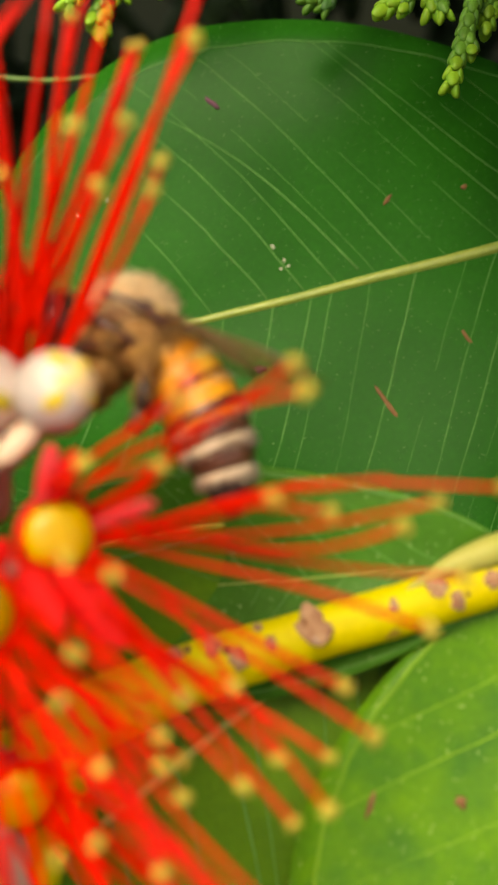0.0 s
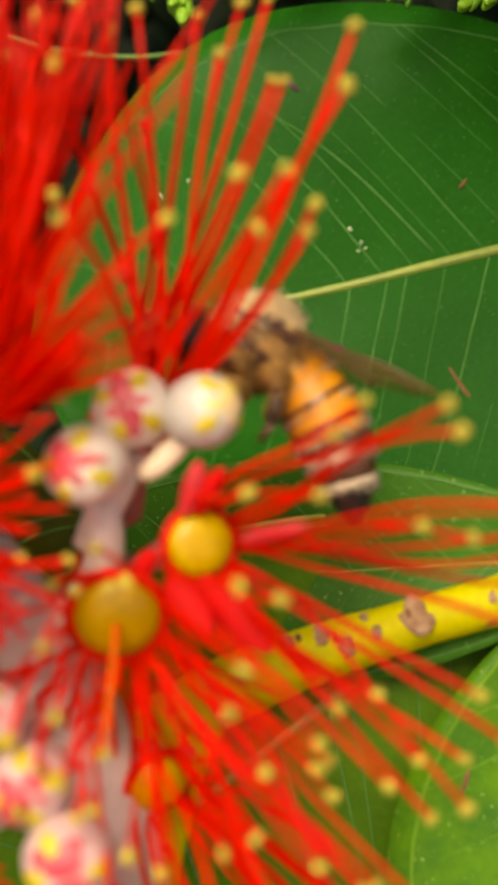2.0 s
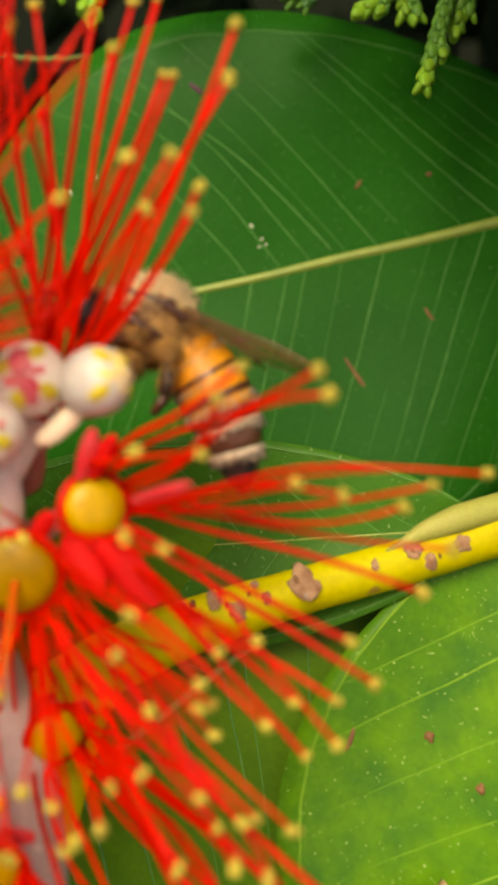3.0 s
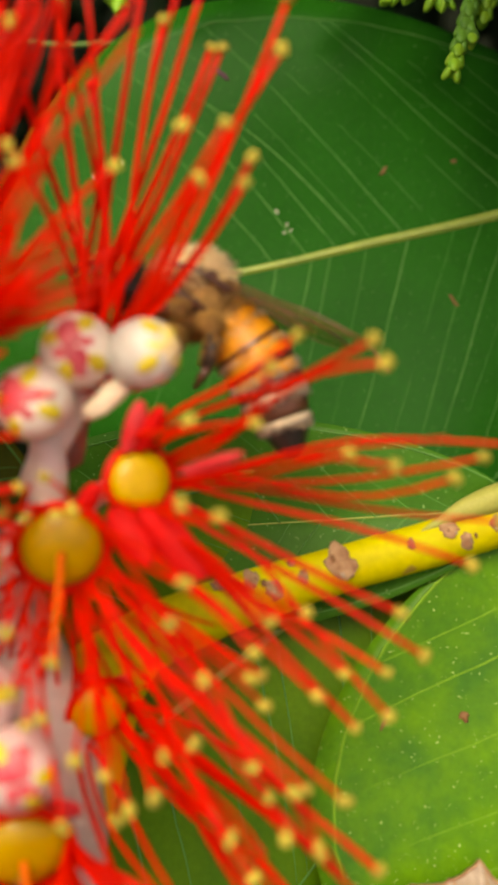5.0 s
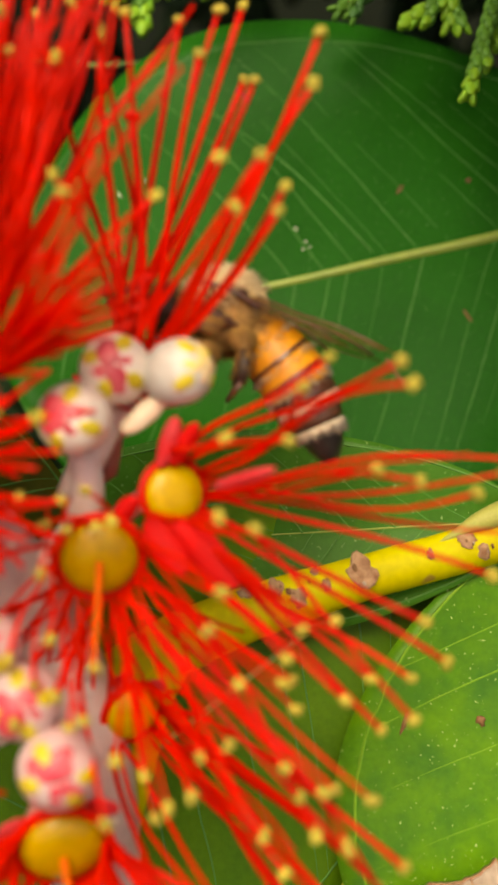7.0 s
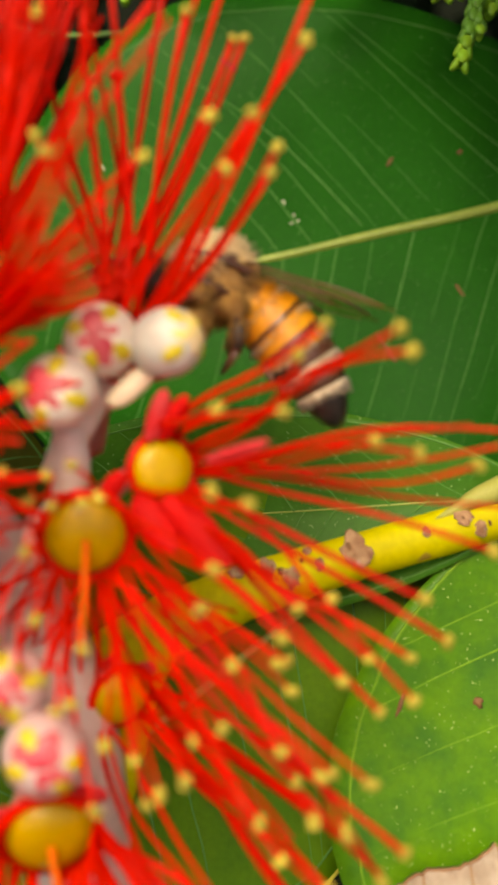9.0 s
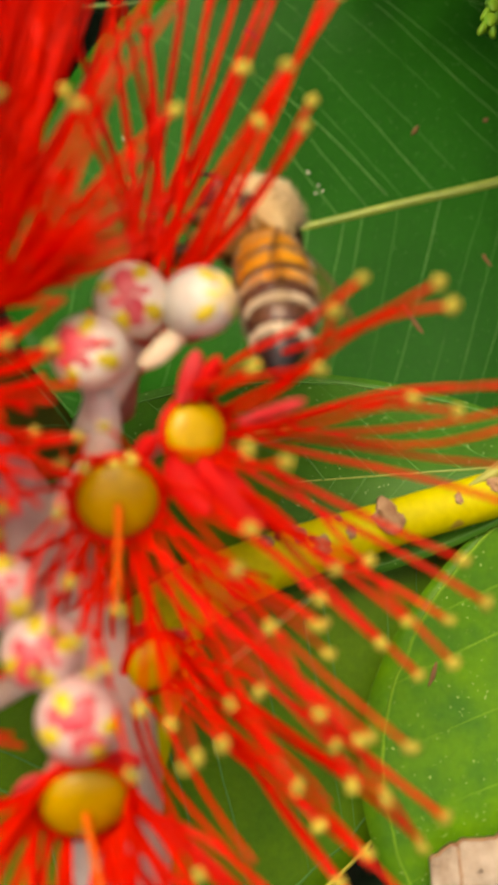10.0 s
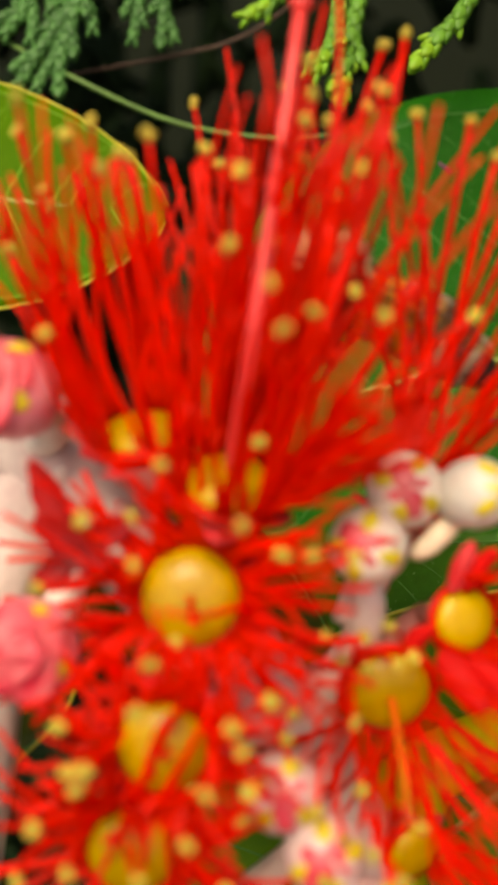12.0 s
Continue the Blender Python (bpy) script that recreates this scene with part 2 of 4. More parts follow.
def lathe(profile, origin, axis, sides=20, hint=(0, 0, 1), squash=1.0, caps=True):
    """Turns (radius, height) pairs round an axis."""
    u, w, a = frame_of(axis, hint)
    o = Vector(origin)
    verts, faces = [], []
    for r, h in profile:
        for k in range(sides):
            t = 2 * math.pi * k / sides
            verts.append(o + a * h + (u * math.cos(t) + w * math.sin(t) * squash) * r)
    for i in range(len(profile) - 1):
        for k in range(sides):
            p, q = i * sides + k, i * sides + (k + 1) % sides
            faces.append((p, q, q + sides, p + sides))
    if caps:
        faces.append(tuple(range(sides - 1, -1, -1)))
        faces.append(tuple(range(len(verts) - sides, len(verts))))
    return verts, faces


def ball(center, radii, axes=((1, 0, 0), (0, 1, 0), (0, 0, 1)), seg=12, rings=8, wobble=0.0):
    c = Vector(center)
    ax = [Vector(a) for a in axes]
    verts, faces = [], []
    for i in range(rings + 1):
        th = math.pi * (0.02 + 0.96 * i / rings)
        for k in range(seg):
            ph = 2 * math.pi * k / seg
            d = (math.sin(th) * math.cos(ph), math.sin(th) * math.sin(ph), math.cos(th))
            v = sum((ax[j] * d[j] * radii[j] for j in range(3)), Vector())
            if wobble:
                v *= 1 + wobble * noise.noise(v * (2.2 / max(radii)) + c)
            verts.append(c + v)
    for i in range(rings):
        for k in range(seg):
            p, q = i * seg + k, i * seg + (k + 1) % seg
            faces.append((p, p + seg, q + seg, q))
    faces.append(tuple(range(seg)))
    faces.append(tuple(range(len(verts) - 1, len(verts) - seg - 1, -1)))
    return verts, faces


# ---- ground and shade behind ----
def ground():
    n, verts, faces = 60, [], []
    steps = [math.copysign(abs(i / n) ** 5 * 300 + abs(i / n) * 0.6, i) for i in range(-n, n + 1)]
    for y in steps:
        for x in steps:
            verts.append((x, y + 0.2, 0.012 * noise.noise(Vector((x * 9, y * 9, 0))) + 0.004 * noise.noise(Vector((x * 40, y * 40, 3)))))
    m = 2 * n + 1
    for j in range(2 * n):
        for i in range(2 * n):
            a = j * m + i
            faces.append((a, a + 1, a + 1 + m, a + m))
    tagged(new("ground", mesh_of("ground", verts, faces, SOIL)), "garden soil under the plants, its colour darkened for shade", "soil", kind="structure")


ground()


# ---- leaves ----
class Blade:
    """A broad leaf: base, tip, the side towards which its face looks, half width, fold along the midrib and droop."""

    def __init__(self, base, tip, face, half, fold=0.12, droop=0.0, wave=0.4, fat=0.5, seed=0, lower=1.0):
        self.b, self.t = Vector(base), Vector(tip)
        self.a = (self.t - self.b).normalized()
        f = Vector(face)
        self.n = (f - self.a * f.dot(self.a)).normalized()
        self.s = self.a.cross(self.n)
        self.half, self.fold, self.droop, self.wave, self.fat, self.seed, self.lower = half, fold, droop, wave, fat, seed, lower
        self.length = (self.t - self.b).length

    def width(self, u):
        u = min(max(u, 0.0), 1.0)
        k = math.log(0.5) / math.log(self.fat)
        return self.half * max(math.sin(math.pi * u ** k), 0.0) ** 0.62

    def at(self, u, v, lift=0.0):
        w = self.width(u)
        p = self.b.lerp(self.t, u) + self.s * v * w * (self.lower if v < 0 else 1.0)
        rise = self.fold * abs(v) * w - self.droop * (u - 0.5) ** 2 * 4
        rise += self.wave * noise.noise(Vector((u * 4, v * 1.5, self.seed * 7.3))) * (0.3 + abs(v))
        return p + self.n * (rise + lift)


def blemish(blade, body, x, z, long, wide, turn, mat, label):
    """A small mark on a leaf's face, by its place across and up the plant."""
    p = Vector((x, 0, z)) - Vector((blade.b.x, 0, blade.b.z))
    a, s = Vector((blade.a.x, 0, blade.a.z)), Vector((blade.s.x, 0, blade.s.z))
    u = p.dot(a) / a.length_squared / blade.length
    v = p.dot(s) / s.length_squared / max(blade.width(u), 0.1)
    v = v / blade.lower if v < 0 else v
    c = blade.at(u, v, 0.03)
    d = (blade.a * math.cos(turn) + blade.s * math.sin(turn)).normalized()
    part("blemish", ball(c, (long, wide, 0.08), (d, blade.n.cross(d), blade.n), 10, 6, wobble=0.8), mat, body, label)


def build_leaf(blade, mat, label, veins=11, vein_mat=VEIN, rib_mat=MIDRIB, rib=0.45, edge_mat=None, petiole=None, vein_r=0.085, lean=0.16, low=1.0, marks=(), margin=0.9, strong=()):
    leaf = thing("leaf", blade.at(0.0, 0), label, "leaf", "leaves of the shrub")
    nu, nv = 48, 20
    verts, faces = [], []
    for lift in (0.0, -0.28):
        for i in range(nu + 1):
            for j in range(nv + 1):
                u = 0.004 + 0.992 * i / nu
                verts.append(blade.at(u, j / nv * 2 - 1, lift * (1 - 0.6 * abs(j / nv * 2 - 1))))
    half = (nu + 1) * (nv + 1)
    for i in range(nu):
        for j in range(nv):
            a = i * (nv + 1) + j
            faces.append((a, a + 1, a + nv + 2, a + nv + 1))
            faces.append((half + a, half + a + nv + 1, half + a + nv + 2, half + a + 1))
    rim = [i * (nv + 1) for i in range(nu + 1)] + [nu * (nv + 1) + j for j in range(1, nv + 1)]
    rim += [i * (nv + 1) + nv for i in range(nu - 1, -1, -1)] + [j for j in range(nv - 1, 0, -1)]
    for a, b in zip(rim, rim[1:] + rim[:1]):
        faces.append((a, b, b + half, a + half))
    body = part("blade", (verts, faces), mat, leaf)
    line = [blade.at(0.002 + 0.985 * i / 40, 0.0015 * math.sin(i * 0.7 + blade.seed), -0.5 * rib * (1 - 0.65 * i / 40)) for i in range(41)]
    part("midrib", tube(line, [rib * (1 - 0.65 * i / 40) * min(1.0, max(0.04, (0.86 - i / 40) / 0.14)) for i in range(41)], 8), rib_mat, body, "pale raised midrib")
    rng = random.Random(blade.seed + 11)
    for side in (-1, 1):
        for k in range(veins):
            u0 = 0.05 + 0.86 * (k + 0.5 + rng.uniform(-0.33, 0.33)) / veins
            u1 = min(u0 + lean * (1.0 if side > 0 else low) * (1.1 - 0.5 * u0) + rng.uniform(-0.015, 0.015), 0.985)
            line, thick = [], rng.choice((0.55, 0.8, 1.0, 1.15))
            for i in range(13):
                t = i / 12
                uu = u0 + (u1 - u0) * (0.75 * t + 0.25 * t * t) + 0.003 * noise.noise(Vector((t * 5, k * 3.1, side * 2 + blade.seed)))
                line.append(blade.at(uu + 0.0012 * noise.noise(Vector((t * 17, k * 1.7, side))), side * 0.91 * t, -0.015 + 0.03 * noise.noise(Vector((t * 6, k, side)))))
            part("vein", tube(line, [vein_r * thick * (1.2 - 0.75 * i / 12) for i in range(13)], 5), vein_mat, body)
        line = [blade.at(0.03 + 0.95 * i / 60, side * (0.915 + 0.012 * noise.noise(Vector((i * 0.35, side, blade.seed)))), 0.015) for i in range(61)]
        part("marginal_vein", tube(line, vein_r * margin, 5), vein_mat, body)
        if edge_mat:
            line = [blade.at(0.004 + 0.992 * i / 60, side, -0.06) for i in range(61)]
            part("leaf_margin", tube(line, 0.13, 6), edge_mat, body, "pale yellow margin")
    for x0, z0, x1, z1 in strong:
        line = []
        for t in range(17):
            k = t / 16
            p = Vector((x0 + (x1 - x0) * k - blade.b.x, 0, z0 + (z1 - z0) * k + 1.2 * math.sin(math.pi * k) - blade.b.z))
            fa, fs = Vector((blade.a.x, 0, blade.a.z)), Vector((blade.s.x, 0, blade.s.z))
            u = p.dot(fa) / fa.length_squared / blade.length
            line.append(blade.at(u, p.dot(fs) / fs.length_squared / max(blade.width(u), 0.1), 0.0))
        part("vein", tube(line, [vein_r * (1.7 - 1.2 * t / 16) for t in range(17)], 5), vein_mat, body)
    for mark in marks:
        blemish(blade, body, *mark)
    if petiole:
        line = smooth_line([blade.at(0.01, 0, 0.0)] + petiole, 6)
        part("petiole", tube(line, [rib * (1 + 0.5 * i / len(line)) for i in range(len(line))], 8), rib_mat, leaf)
    return leaf


def leaves():
    build_leaf(Blade((36.5, 15.5, 20.8), (-20, 15, 7.5), (-0.05, -1, 0.06), 20.9, 0.04, 0.4, 0.7, 0.6, 1, 1.22), LEAF_DARK,
               "broad dark green leaf with a yellow-green midrib and fine veins", veins=18, rib=0.62, vein_mat=VEIN, vein_r=0.055, lean=0.235, low=1.05, strong=[(9.3, 15.3, -4.5, 26.5)],
               petiole=[(41, 12, 19), (44, 4, 10), (45, -1, 4.6)],
               marks=[(11.1, 5.8, 1.2, 0.18, 1.2, RUST, "narrow brown scar"), (16.7, 10.3, 0.6, 0.15, 1.2, RUST, "narrow brown scar"),
                      (2.4, 8.2, 0.42, 0.34, 0.5, PURPLE, "dark purple speck"), (11.5, 20.3, 0.4, 0.14, 2.4, RUST, "rusty fleck"), (16.8, 21.0, 0.22, 0.2, 0, RUST, "rusty fleck"),
                      (3.3, 17.0, 0.22, 0.12, 1, PALE, "pale fleck"), (4.1, 16.0, 0.16, 0.1, 2, PALE, "pale fleck"), (4.4, 15.6, 0.14, 0.1, 0, PALE, "pale fleck"),
                      (3.9, 15.4, 0.12, 0.1, 0, PALE, "pale fleck"), (-1.0, 27.5, 0.6, 0.2, 1.0, PURPLE, "dark fleck"), (-10.5, 19.5, 0.25, 0.12, 1, PALE, "pale fleck"),
                      (-8.5, 20.6, 0.2, 0.1, 2, PALE, "pale fleck")])
    leaf = build_leaf(Blade((16.6, -9.4, -4.4), (-20, -2, -7.4), (0.05, -1, 0.12), 6.5, 0.1, 0.5, 0.3, 0.5, 2), LEAF_MID,
               "mid-green leaf behind the yellow stem with fine pale veins", veins=12, rib=0.09, vein_mat=VEIN_MID, vein_r=0.06,
                        petiole=[(19.8, -8.6, -3.0)])
    part("leaf_base", tube(smooth_line([(10.9, -10.2, -5.75), (12.2, -10.0, -5.1), (13.4, -9.9, -4.5), (15.6, -9.6, -3.75), (19.8, -8.8, -2.6)], 6),
                           [0.05 + 0.78 * min(1, i / 17) ** 0.9 for i in range(25)], 12), LEAF_BASE, leaf, "pale yellow leaf base clasping the stem")
    build_leaf(Blade((20.2, -8.5, -3.9), (20.5, -12, -39), (-0.05, -1, 0.1), 15.5, 0.02, 0.5, 0.5, 0.5, 3), LEAF_BRIGHT,
               "bright green dusty leaf with a pale marginal vein", veins=8, vein_mat=VEIN_BRIGHT, rib=0.5, lean=0.16, vein_r=0.075, margin=1.3,
               petiole=[(21, -8, -4.2)],
               marks=[(9.1, -16.4, 0.7, 0.17, 0.35, RUST, "narrow brown scar"), (13.6, -16.2, 0.3, 0.3, 0, RUST, "rusty fleck"), (16.4, -19, 0.35, 0.25, 0, RUST, "rusty fleck")])
    build_leaf(Blade((13.5, -5.5, -3.6), (-20, -8, -30), (0.05, -1, 0.05), 13.5, 0.06, 0.6, 0.4, 0.56, 4), LEAF_FRESH,
               "dark green leaf hanging under the yellow stem, pale midrib", veins=12, rib=0.46, vein_mat=VEIN_MID, edge_mat=EDGE_YELLOW,
               petiole=[(14.5, -7.4, -5.0)])
    build_leaf(Blade((-56, 12, 26), (-22.0, 16, 24.4), (0.1, -1, 0.1), 9.3, 0.08, 0.5, 0.5, 0.5, 5), LEAF_LIME,
               "lime-green leaf with a thin yellow margin", veins=11, vein_mat=VEIN_BRIGHT, edge_mat=EDGE_YELLOW, rib=0.4,
               petiole=[(-58, 10, 24), (-66, 2, 14)])
    build_leaf(Blade((-44, -11, -16), (-23.6, -13, -7.4), (0.1, -1, 0.2), 3.8, 0.1, 0.5, 0.3, 0.5, 6), LEAF_OLIVE,
               "yellowing olive leaf with a bright yellow margin", veins=9, vein_mat=VEIN_MID, vein_r=0.05, edge_mat=EDGE_YELLOW, rib=0.35,
               petiole=[(-47, -12, -16), (-50, -13, -10)])
    build_leaf(Blade((-27, -12, 5), (-9, -9, -9), (0.1, -1, 0.1), 5.0, 0.1, 0.3, 0.3, 0.5, 7), LEAF_OLIVE,
               "pale olive leaf half hidden behind the flowers", veins=9, vein_mat=VEIN_MID, rib=0.3,
               petiole=[(-28, -15, 6)])


leaves()


# ---- branch and stem ----
def grey_branch():
    b = thing("branch", (-15, -18, -5), "grey-pink woody branch carrying the flower cluster", "branch")
    foot = plant_of((-0.02, 0.03, -0.01))
    line = smooth_line([(-72, 4, -4), (-50, -13, 5), (-29, -17, 7.8), (-23, -18, 3.2), (-15, -18, -4.8), (-10.1, -18.5, -11.9), (-8.0, -18, -22),
                        (-8, -12, -45), (foot.x, foot.y * 0.4, -90), foot], 8)
    n = len(line)
    radii = [2.5 + 0.2 * noise.noise(Vector((i * 0.7, 0, 0))) + (0.6 * max(0, i / n - 0.7) * 3) for i in range(n)]
    bark = part("bark", tube(line, radii, 14), BARK, b)
    fork = smooth_line([(-23, -17.5, 4.0), (-25.4, -18.5, 1.4), (-26.8, -19, -3.0), (-27.2, -18, -9.0), (-29, -14, -18)], 6)
    part("side_branch", tube(fork, [2.3 - 0.02 * i for i in range(len(fork))], 12), BARK, b, "paler side branch")
    rng = random.Random(8)
    for k in range(26):
        i = int(n * (0.15 + 0.5 * k / 26))
        out = Vector((rng.uniform(-0.8, 0.8), -1, rng.uniform(-0.8, 0.8))).normalized()
        u, w, a = frame_of(out, (line[i + 1] - line[i]))
        r = rng.uniform(0.2, 0.55)
        part("knot", ball(line[i] + out * radii[i] * 0.97, (r, r * 0.7, 0.16), (u, w, a), 10, 6, wobble=0.5), SCAB if k % 3 == 0 else STALK, bark, "corky knot on the bark")
    return b


def yellow_stem():
    s = thing("stem", (6.6, -9.6, -8.1), "yellow leaf-bearing stem with brown corky scars", "stem")
    line = smooth_line([(60, 4, 14), (44, -2, 4), (28, -7, -1.4), (14.5, -9, -5.65), (6.6, -9.6, -7.9), (0.5, -10.5, -9.75), (-4.6, -12, -11.8), (-8.4, -14.0, -14.0), (-10.5, -17.5, -16.0)], 10)
    n = len(line)
    bark = part("bark", tube(line, [1.34 + 0.10 * noise.noise(Vector((i * 0.5, 3, 0))) + 0.45 * max(0, 1 - abs(i - n * 0.72) / 18) for i in range(n)], 16), STEM, s)
    rng = random.Random(4)
    spots = [(6.4, -7.9, 0.95), (1.4, -8.9, 0.55), (2.7, -9.3, 0.5), (3.6, -7.7, 0.3), (4.3, -8.6, 0.35), (12.4, -5.9, 0.6), (13.4, -6.6, 0.45), (10.3, -6.8, 0.25),
             (-0.4, -9.2, 0.45), (15.2, -5.6, 0.5)]
    spots += [(rng.uniform(-1, 17), rng.uniform(0.3, 1.3) if rng.random() < 0.65 else rng.uniform(-1, 0.3), rng.uniform(0.10, 0.24)) for _ in range(5)]
    for k, (x, z, r) in enumerate(spots):
        near = min(line, key=lambda p: abs(p.x - x))
        dz = max(-0.85, min(0.85, (z + 0.35 - near.z) / 1.34 if k < 10 else z / 1.34))
        out = Vector((0, -math.sqrt(1 - dz * dz), dz))
        c = near + Vector((x - near.x, 0, 0)) + out * (1.34 + 0.40 * max(0, 1 - abs(x + 1) / 12))
        u, w, a = frame_of(out, (1, 0, 0.3))
        long, wide = r * rng.uniform(1.0, 1.35), r * rng.uniform(0.65, 0.95)
        scar = part("scar", ball(c, (long, wide, 0.10), (u, w, a), 20, 8, wobble=0.45), SCAB if k < 10 else RUST, bark, "brown corky scar")
        if k < 10:
            for q in range(2):
                o = u * rng.uniform(-0.7, 0.7) * long + w * rng.uniform(-0.7, 0.7) * wide
                rr = r * rng.uniform(0.14, 0.26)
                part("flake", ball(c + o + out * 0.07, (rr, rr * 0.6, 0.05), (u, w, a), 10, 6, wobble=0.6), DRY if q % 2 else RUST, bark, "pale flaking cork")
    twig = smooth_line([(-4.0, -12.4, -11.8), (-5.4, -13.6, -14.4), (-6.2, -14.5, -17.6), (-7, -16.5, -21)], 6)
    part("twig", tube(twig, 1.15, 10), STEM, s, "yellow side twig")


grey_branch()
yellow_stem()


# ---- flowers ----
def anther_mesh():
    geo = join(ball((-0.20, 0, 0), (0.27, 0.33, 0.42), seg=10, rings=6, wobble=0.15), ball((0.20, 0, 0), (0.27, 0.33, 0.42), seg=10, rings=6, wobble=0.15),
               ball((0, 0.12, -0.1), (0.15, 0.2, 0.25), seg=8, rings=5))
    return mesh_of("anther", [v * 0.001 for v in geo[0]], geo[1], ANTHER)


ANTHER_MESH = anther_mesh()


def stamen(flower, base, ctrl, tip, r, rng, bare=False, slim=1.15):
    line = bezier(base, ctrl, tip, 9)
    sway = Vector((rng.gauss(0, 1), rng.gauss(0, 1), rng.gauss(0, 1))) * 0.032 * (Vector(tip) - Vector(base)).length
    line = [p + sway * math.sin(math.pi * i / 9) + sway.zxy * 0.4 * math.sin(2 * math.pi * i / 9) for i, p in enumerate(line)]
    fil = part("stamen", tube(line, [r * (slim + (1.0 - slim) * min(1, i / 5) - (0.40 if bare else 0.20) * i / 9) for i in range(10)], 6), FILAMENT, flower)
    if bare:
        return
    ob = new("anther", ANTHER_MESH)
    ob.parent = fil
    ob.location = world_of(tip) - ORIGIN[flower]
    ob.rotation_euler = [rng.uniform(0, 6.28) for _ in range(3)]
    k = rng.uniform(0.58, 0.78)
    ob.scale = (k, k, k)


def flower(at, axis, radius, tips, extra, label, seed, back, style=None, spread=0.25, lift=0.2, ring=0, bare=0.7, disc=DISC, thick=1.0, lobes=(), petals=5, plain=(), reach=(5.0, 9.4), hub=1.09, fan=0.5, swing=0.18, slim=1.15):
    """A flower: cup, nectar disc, petals, a style, and stamens to the given tips with more between them."""
    rng = random.Random(seed)
    c, a = Vector(at), Vector(axis).normalized()
    f = thing("flower", c - a * radius * 1.6, label, "flower", "flowers of the cluster")
    R = radius
    cup = part("cup", lathe([(0.25 * R, -2.3 * R), (0.45 * R, -1.9 * R), (0.85 * R, -1.2 * R), (1.04 * R, -0.6 * R), (1.06 * R, -0.35 * R), (0.98 * R, -0.30 * R), (0.9 * R, -0.4 * R)], c, a, 24, caps=False), CUP, f)
    part("nectar_disc", lathe([(1.0 * R, -0.25 * R), (1.09 * R, 0.02 * R), (1.05 * R, 0.12 * R), (0.95 * R, 0.24 * R), (0.78 * R, 0.34 * R), (0.55 * R, 0.42 * R), (0.3 * R, 0.45 * R), (0.04 * R, 0.45 * R)], c, a, 28), disc, f, "domed glossy yellow nectar disc")
    part("stamen_ring", lathe([(1.0 * R, -0.55 * R), (1.20 * R, -0.30 * R), (1.36 * R, -0.06 * R), (1.34 * R, 0.04 * R), (1.20 * R, 0.03 * R), (1.04 * R, 0.05 * R), (1.0 * R, -0.06 * R)], c, a, 28, caps=False), FILAMENT, f, "red ring of joined filament bases")
    u, w, _ = frame_of(a)
    for k in range(petals):
        t = 2 * math.pi * (k + rng.uniform(-0.1, 0.1)) / 5
        out = u * math.cos(t) + w * math.sin(t)
        side = a.cross(out)
        tilt = (out * 0.85 + a * 0.35).normalized()
        part("petal", ball(c + out * 0.95 * R - a * 0.65 * R + tilt * 0.3 * R, (0.55 * R, 0.42 * R, 0.06 * R), (tilt, side, tilt.cross(side)), 12, 7, wobble=0.12), PETAL, f, "small cupped red petal")
    for lobe in lobes:
        lo, hi = Vector(lobe[0]), Vector(lobe[1])
        d = (hi - lo).normalized()
        side = d.cross(Vector((0, -1, 0))).normalized()
        verts, faces = ball((lo + hi) / 2, ((hi - lo).length / 2, lobe[2], 0.16), (d, side, d.cross(side)), 16, 10, wobble=0.15)
        part("petal", ([v + Vector((0, 0.35, 0)) * ((v - (lo + hi) / 2).dot(side) / lobe[2]) ** 2 for v in verts], faces), lobe[3], f, "flat petal lobe beside the disc")
    part("pedicel", tube(smooth_line([c - a * 2.0 * R, c - a * 3.2 * R + Vector((0, 0.6, -0.3)), Vector(back)], 5), [0.34 * R + 0.02 * i for i in range(11)], 10), CUP, cup, "blushed flower stalk")
    ends = [Vector(t) for t in tips]
    for _ in range(extra):
        p, q = rng.choice(ends[: len(tips)]), rng.choice(ends[: len(tips)])
        e = p.lerp(q, rng.uniform(0.1, 0.9)) - c
        length = rng.uniform(0.70, 0.98) * max((p - c).length, (q - c).length)
        e = e.normalized() + Vector((rng.gauss(0, spread), rng.gauss(0, spread), rng.gauss(0, spread)))
        ends.append(c + e.normalized() * length)
    for k in range(ring):
        t = 2 * math.pi * (k + rng.uniform(-0.4, 0.4)) / ring
        e = (u * math.cos(t) + w * math.sin(t)) * rng.uniform(0.7, 1.1) + a * rng.uniform(-0.05, 0.5)
        ends.append(c + e.normalized() * rng.uniform(*reach))
    ends += [Vector(t) for t in plain]
    for n, e in enumerate(ends):
        d = e - c
        flat = d - a * d.dot(a)
        if flat.length < 0.3 * R:
            flat = u * rng.uniform(-1, 1) + w * rng.uniform(-1, 1)
        t = flat.normalized()
        turn = Quaternion(a, rng.uniform(-fan, fan))
        t = turn @ t
        base = c + t * (hub + 0.1 if hub > 1 else rng.uniform(0.3, 1.0) * hub) * R + a * (0.02 if hub > 1 else 0.4) * R
        L = (e - base).length
        ctrl = base + (a * lift + t * swing + (e - base).normalized() * 0.60) * L * 0.5
        stamen(f, base, ctrl, e, rng.uniform(0.125, 0.18) * thick, rng, bare=n >= len(ends) - len(plain) or (n >= len(tips) and rng.random() < bare), slim=slim)
